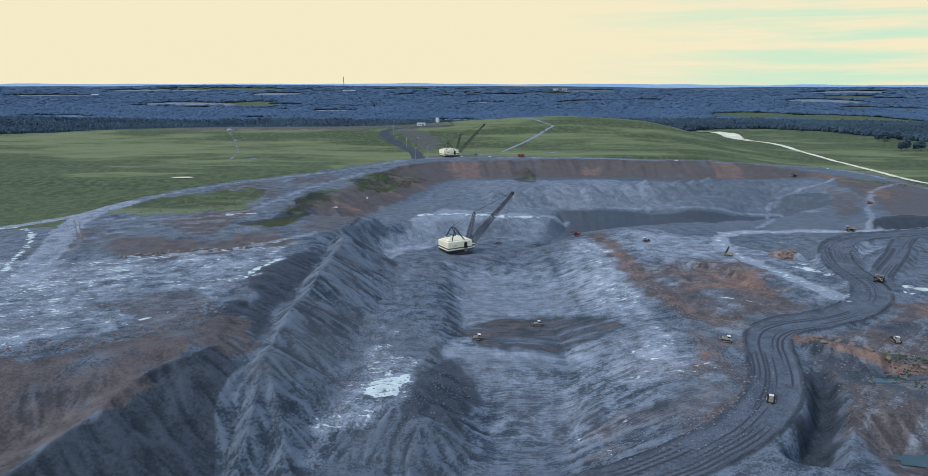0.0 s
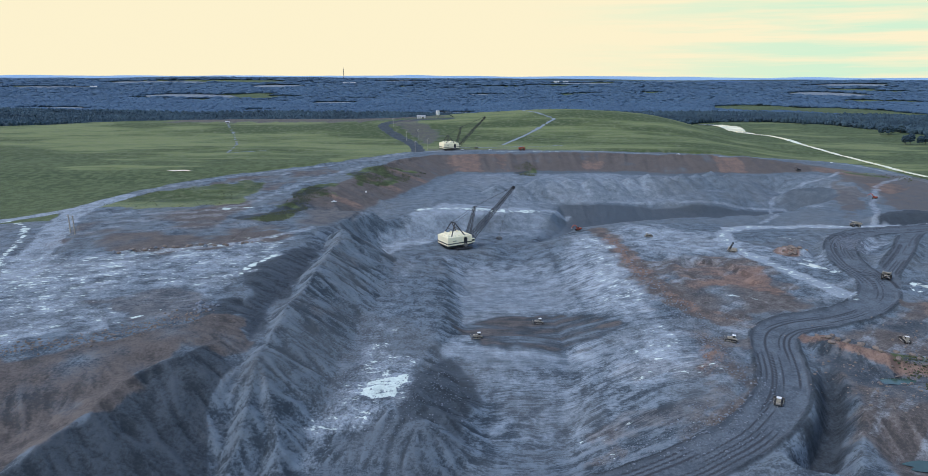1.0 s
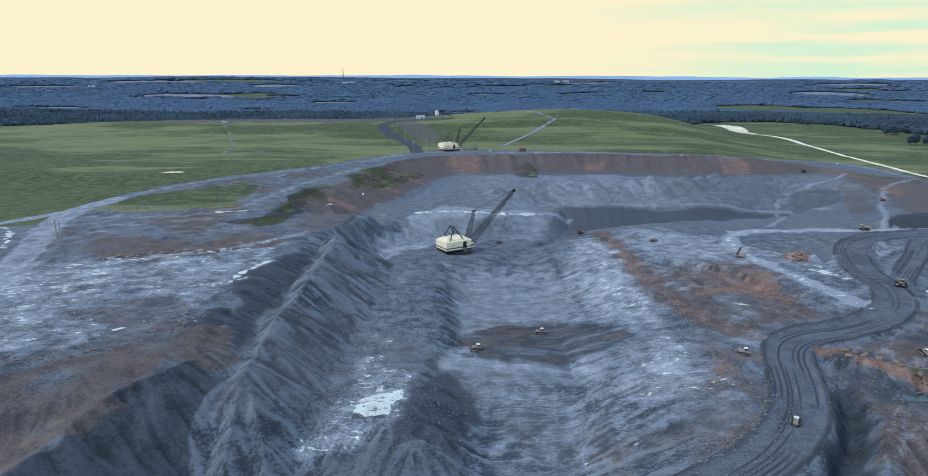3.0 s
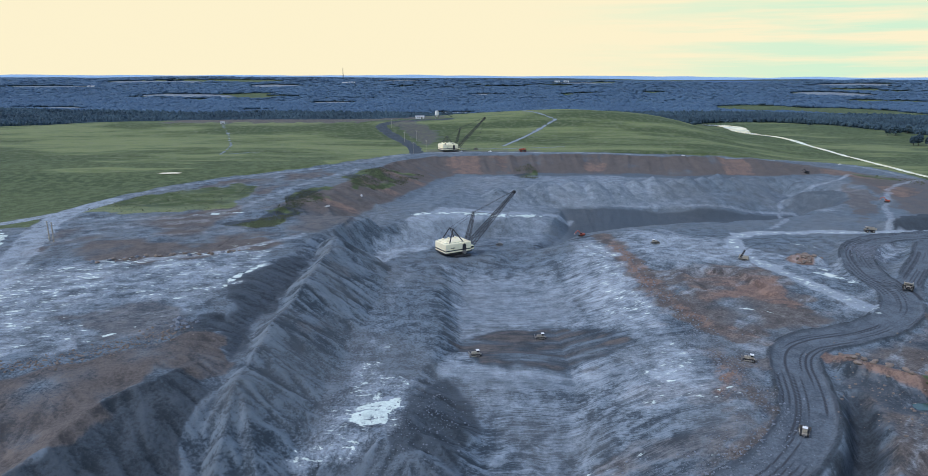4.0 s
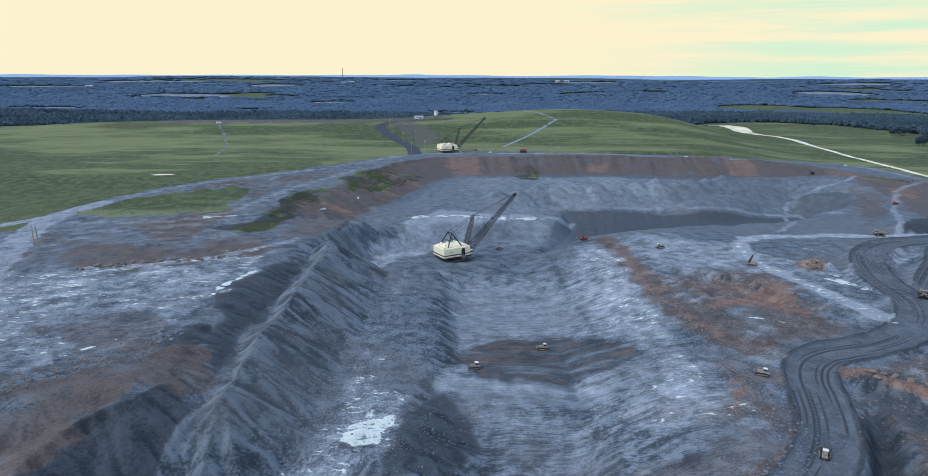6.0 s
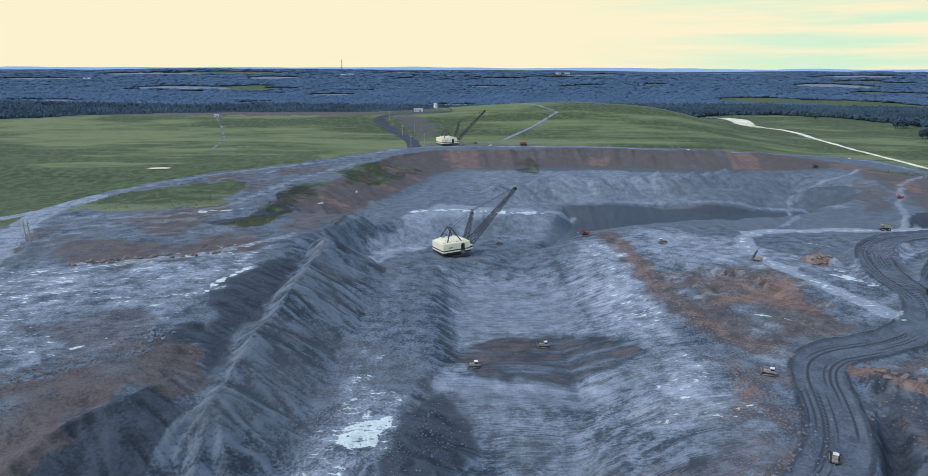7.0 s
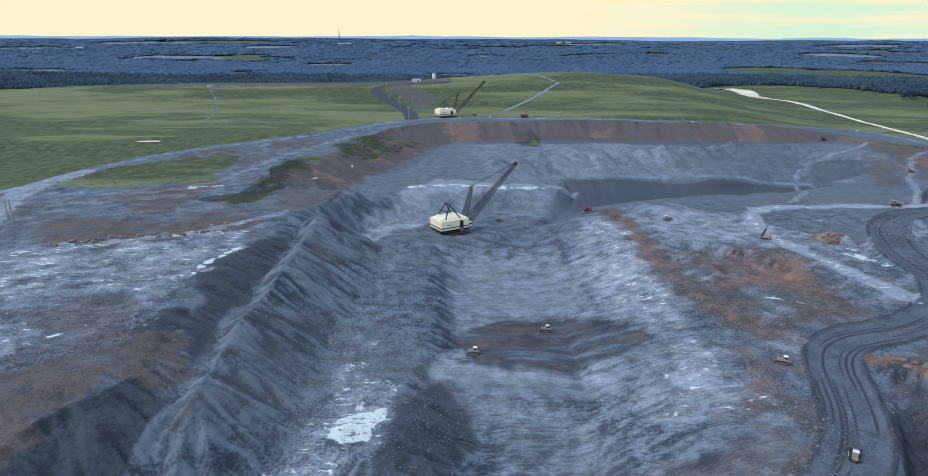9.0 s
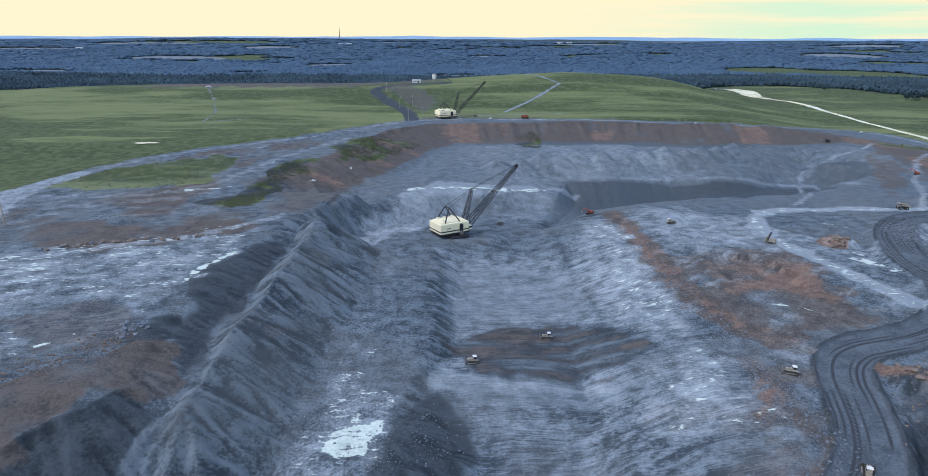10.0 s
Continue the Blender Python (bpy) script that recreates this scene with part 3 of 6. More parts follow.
        pale = np.maximum(pale, 0.62 * much * path)
    for k, (line, half) in enumerate(TRACKS):
        pale = np.maximum(pale, 0.6 * strip(x, y, line, half, 2.0, 1.5, 60 + k))
        road = np.maximum(road, 0.35 * strip(x, y, line, half, 2.5, 2, 60 + k))
    pale = np.maximum(pale, 0.95 * strip(x, y, PALE_ROAD, 7.5, 5, 3, 64))
    pale = np.maximum(pale, 0.44 * strip(x, y, RIM_ROAD, 7, 4, 3, 65) * (0.75 + 0.25 * step(-0.4, 0.4, n)))
    for line, half, much in SIDE_ROADS[6:8]:
        pale = np.maximum(pale, 0.5 * strip(x, y, line, half, 3, 2, 66))
    dark = np.zeros_like(x)
    for line, half in ((HAUL, 12.5), (HAUL_FORK, 8.0)):
        m = box_mask(x, y, line, half + 8)
        d, side, run, lift = along(x[m], y[m], line)
        # Dark along both windrows: their shade painted in, joined below by wheel tracks.
        ruts_and_edges = 0.9 * np.exp(-((d - half) / 1.7) ** 2)
        for off, wide in ((-8.8, 0.7), (-6.2, 0.8), (-3.6, 0.6), (-1.4, 0.6), (1.8, 0.6), (3.6, 0.9), (6.4, 0.7), (9.0, 0.7)):
            ruts_and_edges = np.maximum(ruts_and_edges, 0.9 * np.exp(-((d * side - off + 1.6 * noise2(run, 0 * run, 60, 71)) / wide) ** 2) * step(-0.4, 0.3, noise2(run, 0 * run + 9 * off, 38, 73)))
        if line is HAUL_FORK:
            ruts_and_edges = ruts_and_edges * step(14, 26, along(x[m], y[m], HAUL)[0])
        dark[m] = np.maximum(dark[m], ruts_and_edges)
    dark = np.maximum(dark, strip(x, y, DARK_ROAD, 11, 2, 2, 74))
    dark = np.maximum(dark, strip(x, y, [(70, 668, 0), (92, 664, 0), (113, 655, 0), (126, 658, 0)], 2.5, 1.5, 1, 75))
    dark = np.maximum(dark, zone(x, y, [(440, 700), (520, 712), (520, 735), (450, 730)], 4, 5, 76))
    dark = np.maximum(dark, strip(x, y, [(-118, 470, 0), (-121, 420, 0), (-128, 385, 0), (-146, 362, 0)], 6, 5, 6, 77) * step(-0.4, 0.3, n))
    # Shade of the step below the white patch, painted as a dark strip.
    dark = np.maximum(dark, 0.9 * strip(x, y, [(-54, 311.5, 0), (-44, 308.5, 0), (-33, 307.5, 0)], 1.3, 0.8, 0.5, 78))
    low_face = step(194, 202, in_pit + 3 * n) * step(660, 720, y) * step(80, 130, x)
    dark = np.maximum(dark, 0.55 * low_face)
    dark = np.maximum(dark, wet_land * (0.30 + 0.3 * step(0.3, -0.4, n)))
    # Darker band along the trough behind the spoil cones.
    dark = np.maximum(dark, 0.45 * step(50, 60, d_rim) * step(88, 74, d_rim) * step(640, 700, y) * step(40, 90, x) * step(420, 380, x))
    dark = np.maximum(dark, 0.8 * dug * (0.8 + 0.4 * streak_x))
    # Darker inside the hollow beside the ramp.
    dark = np.maximum(dark, 0.5 * step(1.3, 0.6, np.hypot((x - 452) / 26, (y - 866) / 34)))
    lush = outside * step(0.15, -0.25, fractal(x / 4, y, 40, 171, 3) + 0.005 * (y - 930)) * step(-120, -220, x)
    lush = np.maximum(lush, outside * step(0.5, -0.1, fractal(x / 4, y, 40, 173, 3)) * step(480, 620, x))
    lush = np.maximum(lush, outside * step(1750, 1950, y))
    moss = np.maximum(zone(x, y, MOUND_GREEN, 2, 4, 5), zone(x, y, MOUND_GREEN_SOUTH, 2, 4, 6))
    dark = np.maximum(dark, np.maximum(0.75 * lush, 0.8 * scarp)) * (1 - moss)
    pale = np.maximum(pale, 0.42 * step(186, 190, in_pit + 1.5 * n) * step(198, 194, in_pit + 1.5 * n) * step(660, 720, y) * step(80, 130, x))
    spoil = np.maximum(strip(x, y, SPOIL_CREST, 34, 10, 6, 79), strip(x, y, SPOIL_HEAP, 14, 8, 4, 80))
    dark = np.maximum(dark, 0.36 * spoil)
    brown = np.maximum(brown, 0.24 * spoil)
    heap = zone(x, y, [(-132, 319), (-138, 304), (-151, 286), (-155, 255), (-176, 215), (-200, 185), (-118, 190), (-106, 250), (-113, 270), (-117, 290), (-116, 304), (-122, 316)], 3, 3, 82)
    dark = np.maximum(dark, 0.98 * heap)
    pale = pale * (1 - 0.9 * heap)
    hole = zone(x, y, [(-144, 347), (-148, 363), (-141, 369), (-135, 364), (-130, 378), (-126, 380), (-110, 357), (-116, 353), (-128, 362), (-134, 352)], 2.5, 3, 83)
    dark = np.maximum(dark, 0.8 * zone(x, y, [(152, 444), (166, 450), (168, 430), (158, 416)], 3, 4, 90))
    brown = np.maximum(brown, 0.8 * zone(x, y, [(288, 424), (330, 442), (345, 412), (292, 386)], 8, 7, 101))
    orange = np.maximum(orange, 0.5 * zone(x, y, [(292, 422), (330, 438), (338, 414), (292, 392)], 8, 7, 102))
    dark = np.maximum(dark, 0.42 * zone(x, y, [(-64, 288), (-34, 304), (0, 302), (6, 280), (-10, 252), (-74, 246)], 7, 6, 103))
    dark = np.maximum(dark, 0.34 * zone(x, y, [(16, 258), (58, 288), (130, 296), (132, 282), (80, 262), (40, 248)], 6, 6, 104))
    shelf = zone(x, y, [(140, 660), (150, 560), (176, 552), (236, 560), (246, 640), (200, 690)], 9, 9, 108)
    pale = np.maximum(pale, shelf * (0.46 + 0.2 * n))
    dark = np.maximum(dark, 0.75 * strip(x, y, [(188, 322, 0), (180, 305, 0), (170, 286, 0), (156, 262, 0), (148, 250, 0)], 8, 4, 4, 109))
    pale = pale * (1 - 0.7 * strip(x, y, [(188, 322, 0), (180, 305, 0), (170, 286, 0), (156, 262, 0)], 10, 4, 3, 110))
    pile = zone(x, y, [(486, 768), (530, 792), (558, 780), (522, 715), (497, 694), (470, 700)], 5, 6, 105)
    dark, brown, pale = np.maximum(dark, pile), brown * (1 - pile), pale * (1 - pile)
    hollow = zone(x, y, [(420, 880), (446, 915), (478, 925), (500, 895), (486, 850), (450, 838), (424, 850)], 8, 8, 106)
    dark = np.maximum(dark, 0.5 * hollow)
    coal = np.maximum(hole, zone(x, y, [(-126, 424), (-121, 430), (-112, 402), (-117, 398)], 3, 3, 84))
    dark, pale = np.maximum(dark, coal), pale * (1 - coal)
    # Darker over the bank between the left bench and the gully.
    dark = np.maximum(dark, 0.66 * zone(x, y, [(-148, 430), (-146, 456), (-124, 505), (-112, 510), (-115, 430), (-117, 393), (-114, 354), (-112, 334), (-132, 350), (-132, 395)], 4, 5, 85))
    dark = np.maximum(dark, 0.8 * strip(x, y, [(-205, 292, 0), (-187, 306, 0), (-180, 321, 0), (-171, 327, 0), (-155, 332, 0), (-147, 345, 0)], 1.8, 2.5, 3.5, 86) * step(-0.5, 0.2, n))
    dark = np.maximum(dark, 0.6 * strip(x, y, [(16, 297, 0), (24, 305, 0), (36, 316, 0), (44, 323, 0)], 1.6, 1.5, 1.5, 87))
    dark = np.maximum(dark, 0.5 * step(0.1, 0.9, streak_d + 0.3 * n) * zone(x, y, [(10, 292), (30, 322), (66, 340), (84, 320), (60, 292), (30, 280)], 8, 8, 88))
    lane = zone(x, y, [(-19, 378), (-7, 386), (17, 376), (46, 373), (83, 371), (88, 357), (63, 361), (32, 358), (3, 361), (-11, 365)], 4, 3, 89)
    pale = np.maximum(pale * (1 - 0.6 * lane), 0.5 * lane)
    brown = np.maximum(brown, 0.72 * zone(x, y, [(67, 300), (76, 305), (97, 299), (130, 305), (129, 296), (105, 285), (80, 281), (58, 290)], 4, 6, 94) * (0.7 + 0.5 * n))
    brown = np.maximum(brown, 0.5 * step(0.2, 0.8, streak_x + 0.3 * n) * strip(x, y, [(62, 334, 0), (85, 337, 0), (110, 334, 0)], 5, 5, 3, 95))
    sheen = np.maximum(zone(x, y, [(106, 609), (130, 632), (128, 542), (127, 472), (125, 424), (106, 411), (99, 441), (91, 450), (97, 501)], 7, 8, 96),
                       zone(x, y, [(120, 397), (129, 370), (127, 342), (111, 318), (100, 338), (90, 356)], 7, 8, 97))
    pale = np.maximum(pale, sheen * (0.50 + 0.2 * step(-0.2, 0.7, 0.7 * streak_x + 0.8 * n)))
    pink = zone(x, y, [(-222, 374), (-194, 402), (-153, 394), (-142, 359), (-157, 341), (-187, 337)], 12, 12, 98)
    brown, pale = np.maximum(brown, 0.5 * pink), pale * (1 - 0.55 * pink)
    dark = np.maximum(dark, 0.8 * strip(x, y, [(-188, 336, 0), (-208, 362, 0), (-231, 383, 0)], 1.4, 1.2, 1.5, 99))
    dark = np.maximum(dark, 0.5 * strip(x, y, [(-186, 340, 0), (-170, 359, 0), (-175, 392, 0)], 1.2, 1.0, 1.0, 100))
    dark = np.maximum(dark, 0.6 * face * step(0.1, 0.8, noise2(rim_run, d_rim * 0.06, 7, 147)))
    dark = np.maximum(dark, 0.62 * zone(x, y, [(-33, 306), (-27, 332), (-18, 352), (-8, 362), (1, 356), (8, 340), (10, 322), (3, 306), (-4, 292), (-33, 285)], 2.5, 3, 81))
    white = 0.78 * zone(x, y, PATCH, 1.2, 2.5, 91)
    white = np.maximum(white, 0.46 * strip(x, y, PALE_ROAD, 5, 4, 2.0, 64))
    for k, (line, half) in enumerate(WHITE_LINES):
        white = np.maximum(white, 0.8 * strip(x, y, line, half, 2.2, 2.2, 92 + k) * step(-0.7, 0.2, fractal(x, y, 5, 163, 2)))
    white = np.maximum(white, 0.5 * strip(x, y, RIM_ROAD, 3.5, 3, 2.5, 93) * step(-120, 40, x) * step(-0.5, 0.4, n))
    white = np.maximum(white, zone(x, y, LEFT_BENCH, 6, 8, 31) * (0.30 + 0.10 * step(-0.3, 0.5, bench_streak + 0.6 * n)) * (1 - 0.5 * pink))
    white = np.maximum(white, np.maximum(0.32 * step(0.2, 0.9, 0.7 * streak_x + 0.7 * n) * bank, 0.36 * sheen))
    white = np.maximum(white, 0.40 * zone(x, y, PATCH_LIGHT, 4, 5, 33))
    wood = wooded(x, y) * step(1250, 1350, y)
    meadow = np.zeros_like(x)
    for cx, cy, rx, ry in CLEARINGS:
        if not (cx > 1000 and cy < 2700):
            meadow = np.maximum(meadow, step(1.1, 0.9, np.hypot((x - cx) / rx, (y - cy) / ry)))
    bare = zone(x, y, [(-640, 1400), (-430, 1385), (-200, 1400), (-150, 1440), (-60, 1440), (-40, 1475), (-150, 1520), (-400, 1540), (-660, 1510)], 16, 18, 37)
    bare = np.maximum(bare, 0.8 * zone(x, y, [(-170, 1400), (-120, 1280), (-95, 1180), (-70, 1150), (-40, 1230), (-70, 1330), (-120, 1420)], 14, 12, 38))
    bare = np.maximum(bare, 0.8 * zone(x, y, [(-70, 1076), (60, 1078), (120, 1080), (110, 1098), (0, 1104), (-70, 1100)], 4, 5, 39))
    bare = np.maximum(bare, 0.5 * zone(x, y, [(110, 1488), (330, 1500), (420, 1515), (330, 1540), (110, 1530)], 14, 16, 40))
    brown = np.maximum(brown, 0.8 * bare)
    grass = np.maximum(grass * (1 - 0.85 * meadow) * (1 - 0.7 * bare), 0.8 * moss * step(-0.5, 0.2, n))
    roads_out = np.maximum(np.minimum(3 * road, 1), strip(x, y, DARK_ROAD, 11, 2, 2, 74))
    grass = grass * (1 - roads_out)
    return np.stack([grass, brown, orange, pale], -1), np.stack([road, dark, white, wood], -1)


def heading(x, y, line):
    """Unit way of the nearest stretch of a line, and the distance to it."""
    best, hx, hy = np.full(np.shape(x), 1e9), np.zeros(np.shape(x)), np.ones(np.shape(x))
    for a, b in zip(line[:-1], line[1:]):
        dx, dy = b[0] - a[0], b[1] - a[1]
        size = math.hypot(dx, dy)
        s = np.clip(((x - a[0]) * dx + (y - a[1]) * dy) / size ** 2, 0, 1)
        d = np.hypot(x - a[0] - s * dx, y - a[1] - s * dy)
        near = d < best
        best, hx, hy = np.where(near, d, best), np.where(near, dx / size, hx), np.where(near, dy / size, hy)
    return hx, hy, best


def runnels(xs, ys, x, y, z):
    """Noise combed down the slopes, along the roads and along the dozer passes: 0 to 1, about 0.5."""
    soft = z.copy()
    for _ in range(4):
        soft[1:-1, 1:-1] = (soft[1:-1, 1:-1] * 2 + soft[:-2, 1:-1] + soft[2:, 1:-1] + soft[1:-1, :-2] + soft[1:-1, 2:]) / 6
    gy, gx = np.gradient(soft, ys, xs)
    steep = np.hypot(gx, gy) + 1e-6
    bench = step(-100, -150, x)
    right = step(120, 150, x)
    ux, uy = 1.0 - 0.06 * bench - 0.5 * right, 0.33 * bench + 0.86 * right + 0.05
    w = step(0.10, 0.24, steep)
    m = box_mask(x, y, FLOOR, 20)
    w[m] = w[m] * np.maximum(step(-2, 12, inside(x[m], y[m], FLOOR)), step(590, 640, y[m]))
    dx, dy = -gx / steep * w + ux * (1 - w), -gy / steep * w + uy * (1 - w)
    for line, half in ((HAUL, 14), (HAUL_FORK, 9), (RIM_ROAD, 10), (PALE_ROAD, 8)):
        m = box_mask(x, y, line, half + 3)
        hx, hy, d = heading(x[m], y[m], line)
        on = d < half
        dx[m], dy[m] = np.where(on, hx, dx[m]), np.where(on, hy, dy[m])
    size = np.hypot(dx, dy) + 1e-6
    dx, dy = dx / size, dy / size
    total, coarse = np.zeros_like(x), np.zeros_like(x)
    for sign in (1, -1):
        px, py = x.copy(), y.copy()
        for k in range(7):
            i = np.clip(np.rint(np.interp(px, xs, np.arange(len(xs)))).astype(int), 0, len(xs) - 1)
            j = np.clip(np.rint(np.interp(py, ys, np.arange(len(ys)))).astype(int), 0, len(ys) - 1)
            px, py = px + sign * 1.6 * dx[j, i], py + sign * 1.6 * dy[j, i]
            total += noise2(px, py, 1.5, 601)
            coarse += noise2(px, py, 3.6, 611)
    total, coarse = total / total.std(), coarse / coarse.std()
    return np.clip(0.5 + 0.17 * (0.9 * total + 0.3 * coarse), 0, 1), steep


# ---- materials ----
def nodes_of(name):
    m = bpy.data.materials.new(name)
    m.use_nodes = True
    t = m.node_tree
    b = t.nodes["Principled BSDF"]
    b.inputs["Specular IOR Level"].default_value = 0.25
    return m, t.nodes, t.links, b


def noise_node(N, L, scale, detail=4.0, rough=0.55, vector=None):
    n = N.new("ShaderNodeTexNoise")
    n.inputs["Scale"].default_value, n.inputs["Detail"].default_value, n.inputs["Roughness"].default_value = scale, detail, rough
    if vector is not None:
        L.new(vector, n.inputs["Vector"])
    return n.outputs[0]


def math_node(N, L, op, a, b, c=None):
    n = N.new("ShaderNodeMath")
    n.operation = op
    for k, v in enumerate((a, b, c)):
        if v is None:
            continue
        if isinstance(v, (int, float)):
            n.inputs[k].default_value = v
        else:
            L.new(v, n.inputs[k])
    return n.outputs[0]


def ramp_node(N, L, value, lo, hi, a=0.0, b=1.0):
    n = N.new("ShaderNodeMapRange")
    n.interpolation_type = "SMOOTHSTEP"
    L.new(value, n.inputs["Value"])
    for key, v in zip(("From Min", "From Max", "To Min", "To Max"), (lo, hi, a, b)):
        n.inputs[key].default_value = v
    return n.outputs[0]


def mix_node(N, L, fac, a, b, blend="MIX"):
    n = N.new("ShaderNodeMix")
    n.data_type, n.blend_type = "RGBA", blend
    for k, v in ((0, fac), (6, a), (7, b)):
        if isinstance(v, (int, float)):
            n.inputs[k].default_value = v
        elif isinstance(v, tuple):
            n.inputs[k].default_value = (*v, 1)
        else:
            L.new(v, n.inputs[k])
    return n.outputs[2]


def earth_material():
    m, N, L, b = nodes_of("earth")
    pos = N.new("ShaderNodeNewGeometry").outputs["Position"]
    big = noise_node(N, L, 0.018, 3, 0.5, pos)
    mid = noise_node(N, L, 0.11, 5, 0.6, pos)
    fine = noise_node(N, L, 0.75, 6, 0.7, pos)
    grit = noise_node(N, L, 2.6, 3, 0.7, pos)
    fall = N.new("ShaderNodeAttribute")
    fall.attribute_name = "fall"
    fall = fall.outputs["Fac"]
    # scrapes and slides run mostly across the strip, gently bent
    warp = N.new("ShaderNodeVectorMath")
    L.new(pos, warp.inputs[0])
    L.new(math_node(N, L, "MULTIPLY", noise_node(N, L, 0.03, 2, 0.5, pos), 16.0), warp.inputs[1])
    bend = warp.outputs[0]
    drawn = N.new("ShaderNodeMapping")
    drawn.inputs["Scale"].default_value, drawn.inputs["Rotation"].default_value = (0.07, 1.15, 0.9), (0, 0, radians(-6))
    L.new(bend, drawn.inputs["Vector"])
    scrape = noise_node(N, L, 1.0, 6, 0.62, drawn.outputs[0])
    combed = N.new("ShaderNodeAttribute")
    combed.attribute_name = "passes"
    grain = math_node(N, L, "ADD", fine, math_node(N, L, "MULTIPLY", combed.outputs["Fac"], math_node(N, L, "MULTIPLY", math_node(N, L, "SUBTRACT", scrape, fine), 0.6)))
    tone = math_node(N, L, "ADD", math_node(N, L, "MULTIPLY", mid, 0.27), math_node(N, L, "MULTIPLY", grain, 0.35))
    tone = math_node(N, L, "ADD", tone, math_node(N, L, "MULTIPLY", grit, 0.08))
    tone = math_node(N, L, "ADD", tone, math_node(N, L, "MULTIPLY", scrape, 0.06))
    tone = math_node(N, L, "ADD", tone, math_node(N, L, "MULTIPLY", fall, 0.24))
    settled = N.new("ShaderNodeAttribute")
    settled.attribute_name = "settled"
    tone = math_node(N, L, "ADD", tone, math_node(N, L, "MULTIPLY", settled.outputs["Fac"], math_node(N, L, "SUBTRACT", 0.505, tone)))
    col = mix_node(N, L, ramp_node(N, L, tone, 0.43, 0.575), (0.038, 0.052, 0.065), (0.168, 0.209, 0.245))
    col = mix_node(N, L, ramp_node(N, L, big, 0.42, 0.66, 0.0, 0.35), col, (0.150, 0.158, 0.160))
    first, second = N.new("ShaderNodeAttribute"), N.new("ShaderNodeAttribute")
    first.attribute_name, second.attribute_name = "cover_a", "cover_b"
    fa, fb = N.new("ShaderNodeSeparateColor"), N.new("ShaderNodeSeparateColor")
    L.new(first.outputs["Color"], fa.inputs[0])
    L.new(second.outputs["Color"], fb.inputs[0])
    wear = math_node(N, L, "ADD", math_node(N, L, "MULTIPLY", math_node(N, L, "SUBTRACT", grain, 0.5), 0.55), math_node(N, L, "MULTIPLY", math_node(N, L, "SUBTRACT", mid, 0.5), 0.45))
    comb = math_node(N, L, "ADD", wear, math_node(N, L, "MULTIPLY", math_node(N, L, "SUBTRACT", fall, 0.5), 0.22))

    def worn(value, lo=0.25, hi=0.75, by=None):
        return ramp_node(N, L, math_node(N, L, "ADD", value, wear if by is None else by), lo, hi)

    def two(lo, hi, by=tone):
        return mix_node(N, L, ramp_node(N, L, by, 0.40, 0.60), lo, hi)

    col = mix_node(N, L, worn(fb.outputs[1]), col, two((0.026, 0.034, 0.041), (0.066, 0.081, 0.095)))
    col = mix_node(N, L, worn(fa.outputs[1]), col, two((0.058, 0.053, 0.051), (0.142, 0.121, 0.108)))
    col = mix_node(N, L, worn(fa.outputs[2]), col, two((0.115, 0.080, 0.066), (0.255, 0.168, 0.130)))
    col = mix_node(N, L, worn(first.outputs["Alpha"], 0.15, 0.85, comb), col, two((0.185, 0.220, 0.250), (0.40, 0.45, 0.49)))
    col = mix_node(N, L, worn(fb.outputs[0], 0.3, 0.7), col, two((0.058, 0.072, 0.086), (0.128, 0.152, 0.176)))
    ruts_and_edges = math_node(N, L, "MULTIPLY", fb.outputs[1], fb.outputs[0])
    col = mix_node(N, L, worn(ruts_and_edges, 0.25, 0.75), col, (0.042, 0.047, 0.056))
    flat_stone = N.new("ShaderNodeMapping")
    flat_stone.inputs["Scale"].default_value, flat_stone.inputs["Rotation"].default_value = (0.15, 0.40, 0.3), (0, 0, radians(-18))
    L.new(bend, flat_stone.inputs["Vector"])
    flake = noise_node(N, L, 1.0, 3, 0.55, flat_stone.outputs[0])
    chip = math_node(N, L, "ADD", math_node(N, L, "MULTIPLY", wear, 0.5), math_node(N, L, "MULTIPLY", math_node(N, L, "SUBTRACT", flake, 0.5), 1.7))
    col = mix_node(N, L, worn(fb.outputs[2], 0.5, 0.68, chip), col, two((0.42, 0.49, 0.46), (0.68, 0.76, 0.69)))
    field = N.new("ShaderNodeMapping")
    field.inputs["Scale"].default_value = (0.0028, 0.011, 0.01)
    L.new(pos, field.inputs["Vector"])
    bands = noise_node(N, L, 1.0, 5, 0.6, field.outputs[0])
    grass = mix_node(N, L, ramp_node(N, L, bands, 0.43, 0.58), (0.058, 0.082, 0.028), (0.195, 0.225, 0.092))
    swath = N.new("ShaderNodeMapping")
    swath.inputs["Scale"].default_value = (0.012, 0.055, 0.05)
    L.new(pos, swath.inputs["Vector"])
    grass = mix_node(N, L, ramp_node(N, L, noise_node(N, L, 1.0, 4, 0.6, swath.outputs[0]), 0.48, 0.68, 0.0, 0.45), grass, (0.058, 0.085, 0.042))
    grass = mix_node(N, L, ramp_node(N, L, mid, 0.45, 0.75, 0.0, 0.55), grass, (0.23, 0.23, 0.15))
    grass = mix_node(N, L, ramp_node(N, L, fine, 0.35, 0.7, 0.4, 0.0), grass, (0.045, 0.07, 0.025))
    grass = mix_node(N, L, worn(fb.outputs[1], 0.2, 0.9), grass, two((0.044, 0.064, 0.026), (0.090, 0.118, 0.052), mid))
    col = mix_node(N, L, worn(fa.outputs[0], 0.3, 0.7), col, grass)
